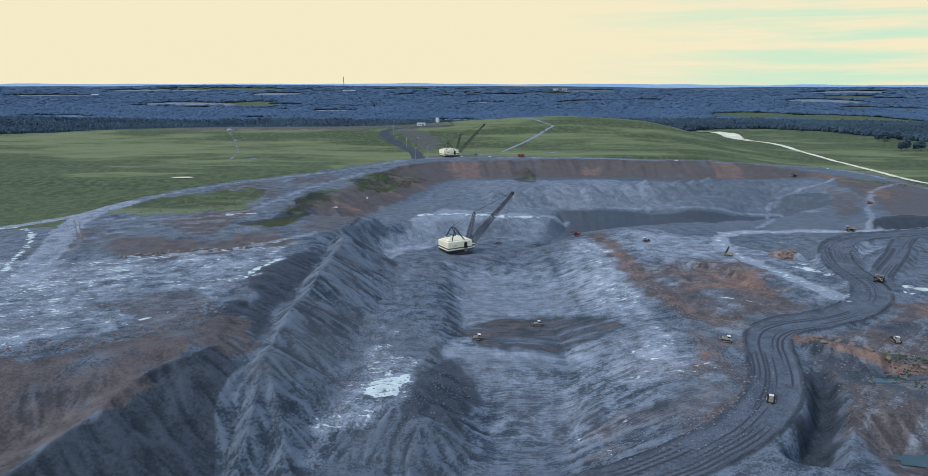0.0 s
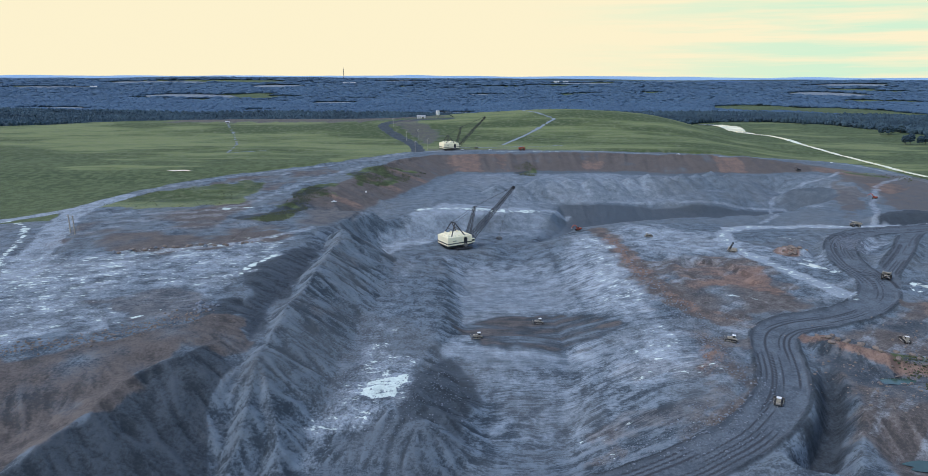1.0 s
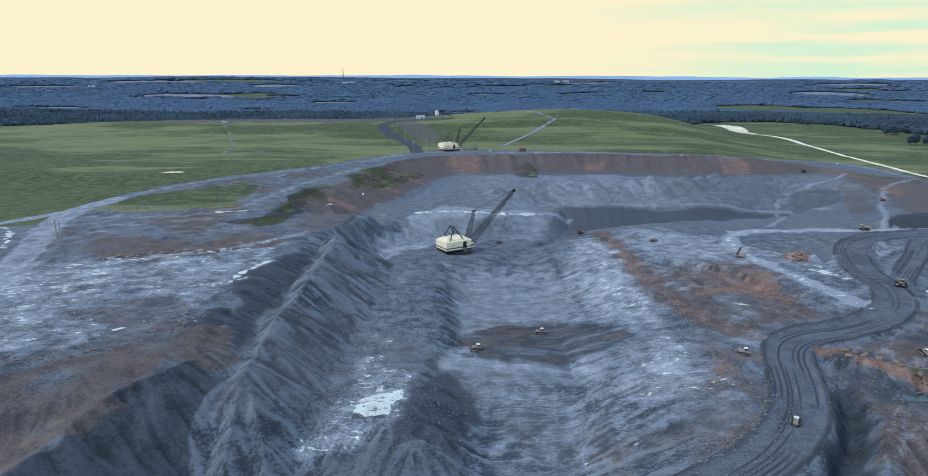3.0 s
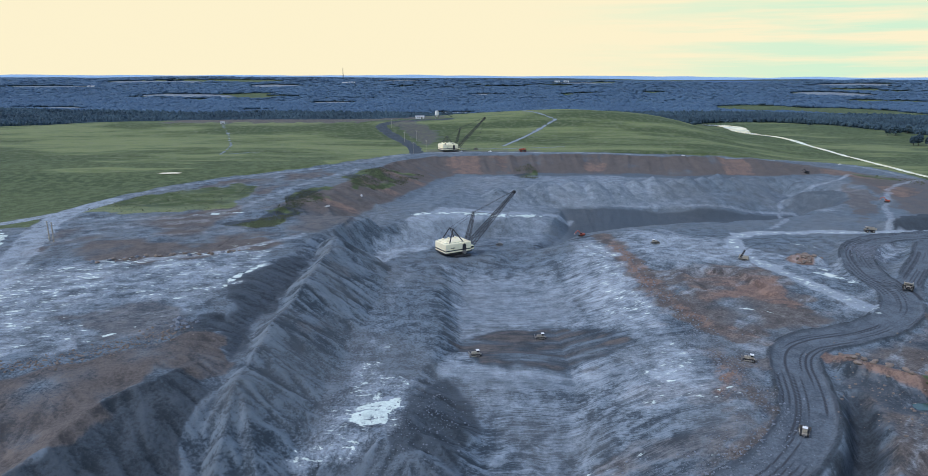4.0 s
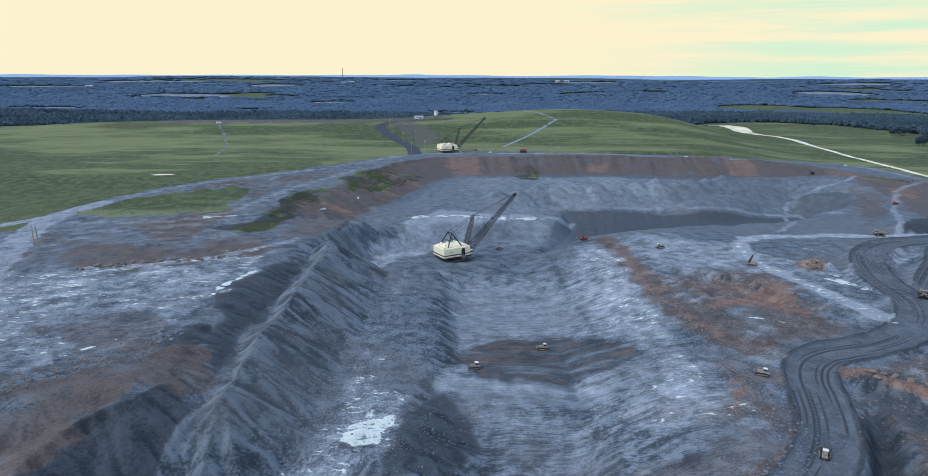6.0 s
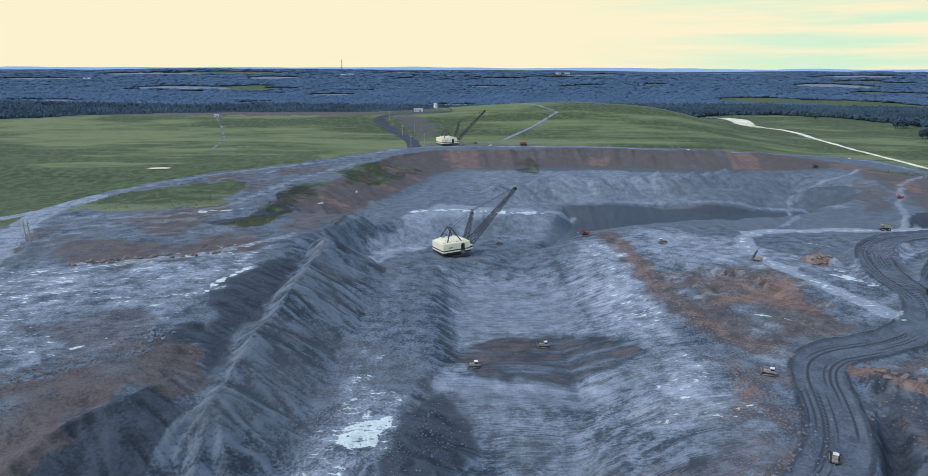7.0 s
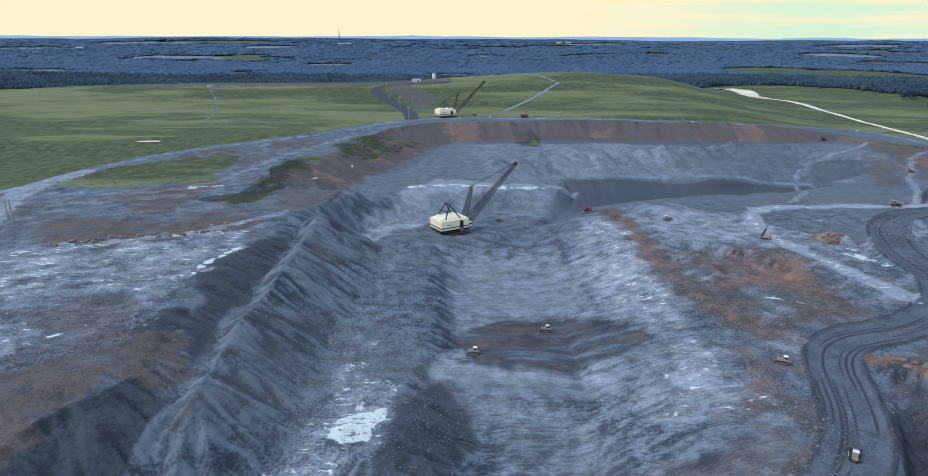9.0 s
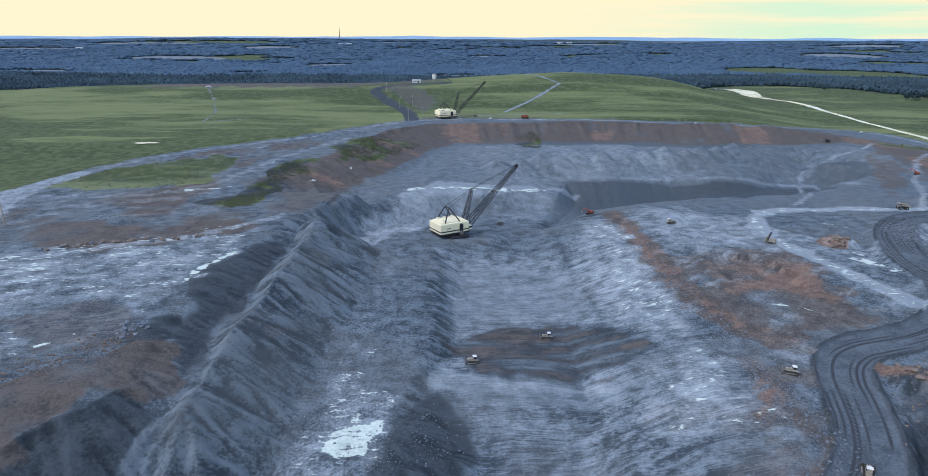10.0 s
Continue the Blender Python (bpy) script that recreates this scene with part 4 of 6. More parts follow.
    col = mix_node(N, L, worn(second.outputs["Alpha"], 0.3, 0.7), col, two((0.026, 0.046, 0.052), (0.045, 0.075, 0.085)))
    L.new(col, b.inputs["Base Color"])
    b.inputs["Roughness"].default_value = 0.95
    stones = N.new("ShaderNodeTexVoronoi")
    stones.inputs["Scale"].default_value = 0.42
    L.new(pos, stones.inputs["Vector"])
    lumps = math_node(N, L, "ADD", math_node(N, L, "MULTIPLY", fine, 0.8), math_node(N, L, "MULTIPLY", stones.outputs["Distance"], -0.3))
    lumps = math_node(N, L, "ADD", lumps, math_node(N, L, "MULTIPLY", mid, 1.2))
    bump = N.new("ShaderNodeBump")
    bump.inputs["Strength"].default_value, bump.inputs["Distance"].default_value = 0.55, 1.2
    L.new(lumps, bump.inputs["Height"])
    L.new(bump.outputs[0], b.inputs["Normal"])
    return m


def plain_material(name, light, dark, rough=0.6, metal=0.0, scale=0.8, bump=0.05, spread=(0.35, 0.7)):
    """Paint, steel, wood or rock: two tones broken by coarse and fine noise, a little relief, and a shade of its own for each object."""
    m, N, L, b = nodes_of(name)
    pos = N.new("ShaderNodeTexCoord").outputs["Object"]
    coarse, fine = noise_node(N, L, scale, 4, 0.6, pos), noise_node(N, L, scale * 9, 5, 0.65, pos)
    tone = math_node(N, L, "ADD", math_node(N, L, "MULTIPLY", coarse, 0.6), math_node(N, L, "MULTIPLY", fine, 0.4))
    tone = math_node(N, L, "ADD", tone, math_node(N, L, "MULTIPLY", N.new("ShaderNodeObjectInfo").outputs["Random"], 0.12))
    L.new(mix_node(N, L, ramp_node(N, L, tone, *spread), dark, light), b.inputs["Base Color"])
    L.new(ramp_node(N, L, fine, 0.3, 0.7, rough - 0.1, min(rough + 0.15, 1)), b.inputs["Roughness"])
    b.inputs["Metallic"].default_value = metal
    bp = N.new("ShaderNodeBump")
    bp.inputs["Strength"].default_value, bp.inputs["Distance"].default_value = 0.5, bump
    L.new(fine, bp.inputs["Height"])
    L.new(bp.outputs[0], b.inputs["Normal"])
    return m


def leaf_material(name, light, dark):
    m, N, L, b = nodes_of(name)
    geo = N.new("ShaderNodeNewGeometry")
    pos = geo.outputs["Position"]
    stand, leaf = noise_node(N, L, 0.006, 3, 0.5, pos), noise_node(N, L, 0.5, 4, 0.7, pos)
    tone = math_node(N, L, "ADD", math_node(N, L, "MULTIPLY", stand, 0.6), math_node(N, L, "MULTIPLY", leaf, 0.25))
    tone = math_node(N, L, "ADD", tone, math_node(N, L, "MULTIPLY", geo.outputs["Random Per Island"], 0.12))
    L.new(mix_node(N, L, ramp_node(N, L, tone, 0.3, 0.75), dark, light), b.inputs["Base Color"])
    b.inputs["Roughness"].default_value = 0.9
    bp = N.new("ShaderNodeBump")
    bp.inputs["Strength"].default_value, bp.inputs["Distance"].default_value = 0.35, 0.8
    L.new(leaf, bp.inputs["Height"])
    L.new(bp.outputs[0], b.inputs["Normal"])
    return m


def water_material(name, body, rough=0.08):
    m, N, L, b = nodes_of(name)
    pos = N.new("ShaderNodeNewGeometry").outputs["Position"]
    body_tone, ripple = noise_node(N, L, 0.05, 3, 0.5, pos), noise_node(N, L, 0.9, 3, 0.5, pos)
    L.new(mix_node(N, L, ramp_node(N, L, body_tone, 0.35, 0.65), body, tuple(c * 1.5 for c in body)), b.inputs["Base Color"])
    b.inputs["Roughness"].default_value, b.inputs["Specular IOR Level"].default_value = rough, 0.5
    bp = N.new("ShaderNodeBump")
    bp.inputs["Strength"].default_value, bp.inputs["Distance"].default_value = 0.1, 0.05
    L.new(ripple, bp.inputs["Height"])
    L.new(bp.outputs[0], b.inputs["Normal"])
    return m


EARTH = earth_material()
CREAM = plain_material("cream_paint", (0.93, 0.85, 0.60), (0.84, 0.75, 0.50), 0.5, 0.0, 0.15, 0.02)
WHITE = plain_material("white_paint", (0.82, 0.82, 0.80), (0.62, 0.62, 0.60), 0.45, 0.0, 0.5, 0.01)
BLACK = plain_material("dark_steel", (0.055, 0.055, 0.06), (0.02, 0.02, 0.022), 0.55, 0.3, 0.6, 0.02)
STEEL = plain_material("worn_steel", (0.30, 0.29, 0.28), (0.13, 0.12, 0.11), 0.45, 0.7, 1.2, 0.02)
YELLOW = plain_material("machine_yellow", (0.62, 0.38, 0.06), (0.33, 0.21, 0.06), 0.55, 0.0, 0.9, 0.02)
SANDY = plain_material("dusty_yellow", (0.38, 0.345, 0.28), (0.22, 0.205, 0.175), 0.75, 0.0, 0.9, 0.02)
RED = plain_material("faded_red", (0.42, 0.09, 0.05), (0.24, 0.07, 0.05), 0.6, 0.0, 0.9, 0.02)
RUBBER = plain_material("rubber", (0.05, 0.05, 0.05), (0.025, 0.025, 0.025), 0.85, 0.0, 1.5, 0.03)
WINDOW = plain_material("dark_window", (0.03, 0.035, 0.04), (0.015, 0.018, 0.02), 0.12, 0.0, 0.5, 0.0)
WOODEN = plain_material("weathered_wood", (0.42, 0.38, 0.32), (0.22, 0.19, 0.16), 0.85, 0.0, 0.7, 0.03)
BARK = plain_material("bark", (0.13, 0.10, 0.075), (0.06, 0.045, 0.035), 0.95, 0.0, 1.0, 0.06)
ROCK_GREY = plain_material("grey_rock", (0.20, 0.225, 0.26), (0.075, 0.09, 0.11), 0.92, 0.0, 0.35, 0.15)
ROCK_TAN = plain_material("tan_rock", (0.235, 0.190, 0.160), (0.115, 0.094, 0.080), 0.92, 0.0, 0.35, 0.15)
ROOFING = plain_material("roof_sheet", (0.50, 0.50, 0.50), (0.32, 0.32, 0.33), 0.5, 0.4, 0.5, 0.02)
# Distance haze put into both leaf colours as blue, strongest in far woods.
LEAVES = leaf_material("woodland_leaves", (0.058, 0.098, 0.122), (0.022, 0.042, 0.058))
HAZED_LEAVES = leaf_material("hazed_far_leaves", (0.070, 0.126, 0.192), (0.048, 0.088, 0.140))
SHRUB = leaf_material("scrub_leaves", (0.098, 0.108, 0.058), (0.042, 0.050, 0.028))
# Creek body colour is raised to hold the bright sky reflection.
CREEK_WATER = water_material("pale_creek_water", (0.40, 0.42, 0.36), 0.12)
POND_WATER = water_material("green_pond_water", (0.030, 0.058, 0.050), 0.10)


# ---- building helpers ----
def spaced(marks):
    """Coordinates through marks of (place, spacing there), with growing or shrinking steps between."""
    out = [marks[0][0]]
    for (a, sa), (b, sb) in zip(marks[:-1], marks[1:]):
        p = a
        while p < b:
            p += sa + (sb - sa) * (p - a) / (b - a)
            out.append(p)
    return np.array(out)


def raw_mesh(name, verts, faces, material, smooth=False):
    """A mesh from arrays; all faces have the same number of corners."""
    mesh = bpy.data.meshes.new(name)
    mesh.vertices.add(len(verts))
    mesh.vertices.foreach_set("co", np.asarray(verts, np.float32).ravel())
    faces = np.asarray(faces, np.int32)
    mesh.loops.add(faces.size)
    mesh.loops.foreach_set("vertex_index", faces.ravel())
    mesh.polygons.add(len(faces))
    mesh.polygons.foreach_set("loop_start", np.arange(0, faces.size, faces.shape[1], dtype=np.int32))
    mesh.polygons.foreach_set("use_smooth", np.full(len(faces), smooth))
    mesh.update(calc_edges=True)
    mesh.materials.append(material)
    return mesh


def grid_faces(ny, nx):
    i = (np.arange(ny - 1)[:, None] * nx + np.arange(nx - 1)[None, :]).ravel()
    return np.stack([i, i + 1, i + 1 + nx, i + nx], -1)


def at_land(x, y):
    return float(land(np.array([float(x)]), np.array([float(y)]))[0])


def part(name, bm, material, parent, label="", smooth=False):
    me = bpy.data.meshes.new(name)
    bm.to_mesh(me)
    bm.free()
    me.materials.append(material)
    if smooth:
        me.polygons.foreach_set("use_smooth", np.ones(len(me.polygons), bool))
    ob = new(name, me)
    ob.parent = parent
    return tagged(ob, label) if label else ob


def box(bm, centre, size, bevel=0.0, turn=None, top=None):
    """A box; top: how much of its length and width the upper face keeps."""
    made = bmesh.ops.create_cube(bm, size=1.0)["verts"]
    for v in made:
        k = (top if top and v.co.z > 0 else (1, 1))
        v.co = Vector((v.co.x * size[0] * k[0], v.co.y * size[1] * k[1], v.co.z * size[2]))
    if bevel:
        edges = list({e for v in made for e in v.link_edges})
        made = bmesh.ops.bevel(bm, geom=edges, offset=bevel, segments=2, affect="EDGES", profile=0.6)["verts"]
    m = Matrix.Translation(centre) @ (turn if turn is not None else Matrix())
    for v in made:
        v.co = m @ v.co
    return bm


def tube(bm, a, b, r, r2=None, sides=6):
    a, b = Vector(a), Vector(b)
    way = b - a
    m = Matrix.Translation((a + b) / 2) @ way.to_track_quat("Z", "Y").to_matrix().to_4x4()
    bmesh.ops.create_cone(bm, cap_ends=True, segments=sides, radius1=r, radius2=r if r2 is None else r2, depth=way.length, matrix=m)
    return bm


def lattice_girder(bm, a, b, wide_a, wide_b, deep_a, deep_b, bays, chord, lace, side=None):
    """Four chords laced with diagonals, from a to b."""
    a, b = Vector(a), Vector(b)
    way = (b - a).normalized()
    across = side if side is not None else Vector((0, 1, 0))
    up = way.cross(across).normalized()
    corners = []
    for k in range(bays + 1):
        t = k / bays
        c, w, d = a.lerp(b, t), wide_a + (wide_b - wide_a) * t, deep_a + (deep_b - deep_a) * t
        corners.append([c + across * (sx * w / 2) + up * (sy * d / 2) for sx, sy in ((-1, -1), (1, -1), (1, 1), (-1, 1))])
    for i in range(4):
        for k in range(bays):
            tube(bm, corners[k][i], corners[k + 1][i], chord, sides=4)
            j = (i + 1) % 4
            tube(bm, corners[k][i if k % 2 else j], corners[k + 1][j if k % 2 else i], lace, sides=4)
            tube(bm, corners[k + 1][i], corners[k + 1][j], lace, sides=4)
    return bm


def thing(name, m, label, category, group=""):
    ob = new(name)
    ob.empty_display_size = 1.0
    ob.matrix_world = m
    return tagged(ob, label, category, group)


def put(x, y, heading=0.0, lift=0.0, tilt=0.0):
    """A pose on the land, with the thing's +x turned to that heading, in degrees from +x."""
    return pose(x, y, at_land(x, y) + lift, 0, tilt, heading)


# ---- the land as one sheet ----
xs = spaced([(-5200, 260), (-1200, 22), (-420, 3), (-260, 1.5), (-190, 1.15), (230, 1.15), (330, 1.7), (520, 2.5), (760, 6), (1400, 22), (5200, 260)])
ys = spaced([(-1500, 200), (100, 10), (200, 1.15), (470, 1.15), (640, 1.6), (900, 2.2), (1100, 3), (1600, 12), (2200, 30), (4990, 40)])
GX, GY = np.meshgrid(xs, ys)
GZ = land(GX, GY)
ci, cj = np.nonzero((xs > -470) & (xs < 640))[0], np.nonzero((ys > 180) & (ys < 1110))[0]
core = (slice(cj[0], cj[-1] + 1), slice(ci[0], ci[-1] + 1))
combed_land, steepness = runnels(xs[ci], ys[cj], GX[core], GY[core], GZ[core])
FALL = np.full(GX.shape, 0.5)
combed_land = 0.5 + (combed_land - 0.5) * (1 - 0.85 * step(530, 640, GY[core]))
FALL[core] = 0.5 + (combed_land - 0.5) * (0.16 + 0.84 * np.maximum(step(0.18, 0.40, steepness), 0.2 * step(130, 70, GX[core]) * step(-30, 0, GX[core])) * (1 - 0.45 * step(55, 75, GX[core]) * step(165, 140, GX[core]) * step(660, 620, GY[core])))
GZ[core] += (0.8 + 1.7 * step(20, 0, GX[core])) * (combed_land - 0.5) * step(640, 550, GY[core]) * step(0.12, 0.45, steepness)
ground_mesh = raw_mesh("ground", np.stack([GX, GY, GZ], -1).reshape(-1, 3), grid_faces(*GX.shape), EARTH, True)
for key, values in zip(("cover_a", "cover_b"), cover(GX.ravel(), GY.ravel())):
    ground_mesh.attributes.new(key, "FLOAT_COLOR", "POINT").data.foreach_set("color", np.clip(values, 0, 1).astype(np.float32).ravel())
ground_mesh.attributes.new("fall", "FLOAT", "POINT").data.foreach_set("value", FALL.astype(np.float32).ravel())
worked = np.zeros(GX.shape)
worked[core] = zone(GX[core], GY[core], [(-8, 300), (-14, 540), (20, 585), (80, 560), (120, 640), (128, 600), (126, 330), (130, 296), (60, 262), (10, 262)], 8, 6, 401)
worked[core] = np.maximum(worked[core], 0.6 * zone(GX[core], GY[core], LEFT_BENCH, 8, 6, 402))
ground_mesh.attributes.new("passes", "FLOAT", "POINT").data.foreach_set("value", worked.astype(np.float32).ravel())
dusty = 0.62 * step(630, 720, GY) * step(-110, -60, GX)
dusty[core] = np.maximum(dusty[core], 0.55 * zone(GX[core], GY[core], [(-6, 448), (30, 456), (76, 452), (80, 540), (40, 560), (-10, 545)], 8, 6, 403))
dusty[core] = np.maximum(dusty[core], 0.6 * zone(GX[core], GY[core], [(-19, 378), (17, 375), (83, 371), (88, 357), (32, 352), (-11, 362)], 5, 4, 404))
ground_mesh.attributes.new("settled", "FLOAT", "POINT").data.foreach_set("value", dusty.astype(np.float32).ravel())
tagged(new("ground", ground_mesh), "blue-grey shale strip mine with spoil ridges, haul roads and grassed rim", "ground", kind="structure")


def water_ribbon(name, line, material, label, lift=0.5):
    """Water lying along a line of (x, y, half width)."""
    pts = []
    for (ax, ay, aw), (bx, by, bw) in zip(line[:-1], line[1:]):
        n = max(2, int(math.hypot(bx - ax, by - ay) / 8))
        pts += [(ax + (bx - ax) * k / n, ay + (by - ay) * k / n, aw + (bw - aw) * k / n) for k in range(n)]
    p = np.array(pts + [line[-1]], float)
    for _ in range(6):
        p[1:-1] = (p[:-2] + 2 * p[1:-1] + p[2:]) / 4
    way = np.gradient(p[:, :2], axis=0)
    way /= np.linalg.norm(way, axis=1)[:, None]
    out = np.stack([-way[:, 1], way[:, 0]], -1)
    half = p[:, 2] * (1 + 0.2 * noise2(p[:, 0], p[:, 1], 22, 401))
    rows = []
    for f in (-1, -0.5, 0, 0.5, 1):
        q = p[:, :2] + out * (f * half)[:, None]
        rows.append(np.column_stack([q, land(q[:, 0], q[:, 1])]))
    v = np.stack(rows, 1)
    v[:, :, 2] = v[:, :, 2].max(1)[:, None] + lift
    me = raw_mesh(name, v.reshape(-1, 3), grid_faces(len(p), 5), material, True)
    return tagged(new(name, me), label, "water", kind="structure")


def pool(name, x, y, rx, ry, material, label, seed, lift=0.25):
    """A flat pool with an uneven shore at the level of its lowest ground."""
    a = np.arange(40) * 2 * math.pi / 40
    r = 1 + 0.18 * noise2(np.cos(a) * 3 + seed, np.sin(a) * 3, 1.0, seed)
    px, py = x + rx * r * np.cos(a), y + ry * r * np.sin(a)
    z = float(np.percentile(land(px, py), 30)) + lift
    bm = bmesh.new()
    middle = bm.verts.new((x, y, z))
    shore = [bm.verts.new((u, v, z)) for u, v in zip(px, py)]
    for a, b in zip(shore, shore[1:] + shore[:1]):
        bm.faces.new((middle, a, b))
    ob = part(name, bm, material, None)
    return tagged(ob, label, "water", kind="structure")


water_ribbon("water_creek", CREEK, CREEK_WATER, "pale creek with bright sky reflection put into its colour")
pool("water_pool", -378, 858, 16, 6, CREEK_WATER, "small bright pool in the grass field", 3, 0.6)
pool("water_pond", 219, 317, 11, 4, POND_WATER, "murky green pond among orange rocks", 4)
pool("water_pond", 205, 250, 22, 6, POND_WATER, "murky green pond beside the haul road", 5)
pool("water_puddle", 283, 516, 5, 13, CREEK_WATER, "shallow grey puddle beside the pale road", 6)
pool("water_puddle", 332, 462, 6, 8, CREEK_WATER, "shallow grey puddle beside the haul road", 7)


# ---- draglines ----
def build_dragline(m, label):
    d = thing("dragline", m, label, "dragline", "draglines of the mine")
    part("tub", tube(bmesh.new(), (0, 0, 0), (0, 0, 2.2), 8.5, 8.0, 28), BLACK, d, "round dark steel base on the ground")
    part("roller_circle", tube(bmesh.new(), (0, 0, 2.2), (0, 0, 3.0), 7.2, 7.2, 28), STEEL, d)
    part("revolving_frame", box(bmesh.new(), (0, 0, 3.6), (27.4, 18.6, 1.2), 0.15), BLACK, d)
    body = bmesh.new()
    box(body, (-0.6, 0, 8.4), (26.8, 19.4, 8.4), 0.7)
    house = part("machine_house", body, CREAM, d, "cream-painted steel machine house")
    part("roof", box(bmesh.new(), (-1.5, 0, 13.2), (22.5, 15.0, 1.3), 0.3, None, (0.96, 0.92)), CREAM, d)
    for sx, sy, ex, ey in ((-14.03, 0, 0.06, 19.0), (-0.6, -9.73, 26.4, 0.06), (-0.6, 9.73, 26.4, 0.06), (12.83, 0, 0.06, 19.0)):
        part("stripe", box(bmesh.new(), (sx, sy, 6.3), (max(ex, 0.06), max(ey, 0.06), 0.9)), BLACK, house, "dark stripe round the house")
    for k in range(7):
        part("wall_rib", box(bmesh.new(), (-12.4 + k * 3.9, -9.76, 9.4), (0.18, 0.14, 5.6)), CREAM, house)
    for k in range(4):
        part("wall_rib", box(bmesh.new(), (-14.06, -7.2 + k * 4.8, 9.4), (0.14, 0.18, 5.6)), CREAM, house)
    mark = bmesh.new()
    for k in range(4):
        box(mark, (-8.2 + k * 1.1, -9.79, 8.7), (0.7, 0.05, 0.9 - 0.15 * (k % 2)))
    part("maker_mark", mark, BLACK, house, "plain dark bars where lettering stands")
    arch = bmesh.new()
    box(arch, (5.4, -9.84, 7.0), (3.6, 0.25, 5.4), 0.08)
    tube(arch, (5.4, -9.72, 9.7), (5.4, -9.97, 9.7), 1.8, 1.8, 20)
    part("cam_housing", arch, BLACK, d, "dark arched housing of the walking cam")
    for sy in (-1, 1):
        shoe = bmesh.new()
        box(shoe, (3.0, sy * 11.4, 0.9), (17.0, 3.2, 1.5), 0.35, None, (0.93, 0.9))
        box(shoe, (4.6, sy * 11.0, 2.4), (4.5, 1.6, 2.4), 0.2)
        part("walking_shoe", shoe, BLACK, d, "long dark steel walking shoe")
        tubs = tube(bmesh.new(), (4.8, sy * 9.6, 4.0), (4.8, sy * 11.9, 4.0), 1.7, 1.7, 18)
        part("cam", tubs, STEEL, d)
    cab = part("operator_cab", box(bmesh.new(), (14.4, -7.3, 6.6), (3.4, 3.4, 3.4), 0.2), CREAM, d)
    part("window", box(bmesh.new(), (16.12, -7.3, 7.0), (0.08, 2.9, 1.7), 0.02), WINDOW, cab, "dark cab glass")
    part("window", box(bmesh.new(), (14.4, -9.02, 7.0), (2.8, 0.08, 1.6), 0.02), WINDOW, cab, "dark cab glass")
    for x, y in ((-9, -4), (-9, 4), (-3, 4), (4, 4), (6, -4)):
        vent = tube(bmesh.new(), (x, y, 13.6), (x, y, 15.0), 0.9, 0.9, 12)
        tube(vent, (x, y, 15.0), (x, y, 15.4), 1.3, 0.6, 12)
        part("roof_vent", vent, CREAM, d)
    rail = bmesh.new()
    for sy in (-9.2, 9.2):
        tube(rail, (-13.4, sy, 13.5), (12.2, sy, 13.5), 0.06, sides=4)
        for k in range(9):
            tube(rail, (-13.4 + k * 3.2, sy, 12.5), (-13.4 + k * 3.2, sy, 13.5), 0.05, sides=4)
    tube(rail, (-13.4, -9.2, 13.5), (-13.4, 9.2, 13.5), 0.06, sides=4)
    part("roof_rail", rail, BLACK, d)
    apex = [Vector((-2.5, sy * 3.2, 24.2)) for sy in (-1, 1)]
    for k, sy in enumerate((-1, 1)):
        part("gantry_leg", tube(bmesh.new(), (5.5, sy * 7.2, 12.6), apex[k], 0.55, 0.4, 6), BLACK, d, "dark steel gantry leg")
        part("gantry_leg", tube(bmesh.new(), (-8.5, sy * 7.2, 12.6), apex[k], 0.55, 0.4, 6), BLACK, d, "dark steel gantry leg")
    part("gantry_beam", tube(bmesh.new(), apex[0], apex[1], 0.5, sides=6), BLACK, d)
    part("gantry_beam", tube(bmesh.new(), (-5.6, -5.1, 18.2), (-5.6, 5.1, 18.2), 0.25, sides=5), BLACK, d)
    part("gantry_beam", tube(bmesh.new(), (1.6, -5.1, 18.2), (1.6, 5.1, 18.2), 0.25, sides=5), BLACK, d)
    foot, tip = Vector((14.5, 0, 4.6)), Vector((66.0, 0, 51.0))
    part("boom", lattice_girder(bmesh.new(), foot, tip, 9.0, 2.2, 3.0, 1.5, 22, 0.30, 0.14), BLACK, d, "long dark lattice boom")
    mast_top = Vector((21.5, 0, 37.0))
    part("mast", lattice_girder(bmesh.new(), (13.0, 0, 6.2), mast_top, 7.5, 2.6, 1.6, 1.3, 12, 0.26, 0.13), BLACK, d, "dark lattice mast")
    point = bmesh.new()
    for sy in (-0.7, 0.7):
        tube(point, tip + Vector((0.3, sy - 0.25, 0.6)), tip + Vector((0.3, sy + 0.25, 0.6)), 1.5, 1.5, 18)
    box(point, tip + Vector((0.2, 0, 0.2)), (2.6, 2.6, 1.6), 0.2)
    part("boom_point", point, BLACK, d)
    light = box(bmesh.new(), foot.lerp(tip, 0.55) + Vector((-0.6, 0, 2.0)), (1.6, 2.2, 1.4), 0.15)
    part("boom_platform", light, BLACK, d)
    for sy in (-1, 1):
        part("suspension_rope", tube(bmesh.new(), mast_top + Vector((0, sy, 0)), tip + Vector((-1.5, sy * 0.6, 1.0)), 0.13, sides=5), BLACK, d)
        part("suspension_rope", tube(bmesh.new(), mast_top + Vector((0, sy, 0)), foot.lerp(tip, 0.58) + Vector((0, sy * 1.8, 1.2)), 0.11, sides=5), BLACK, d)
        part("backstay", tube(bmesh.new(), mast_top + Vector((0, sy, 0)), apex[0 if sy < 0 else 1], 0.15, sides=5), BLACK, d)
    bucket_at = Vector((50.0, 0, 1.0))
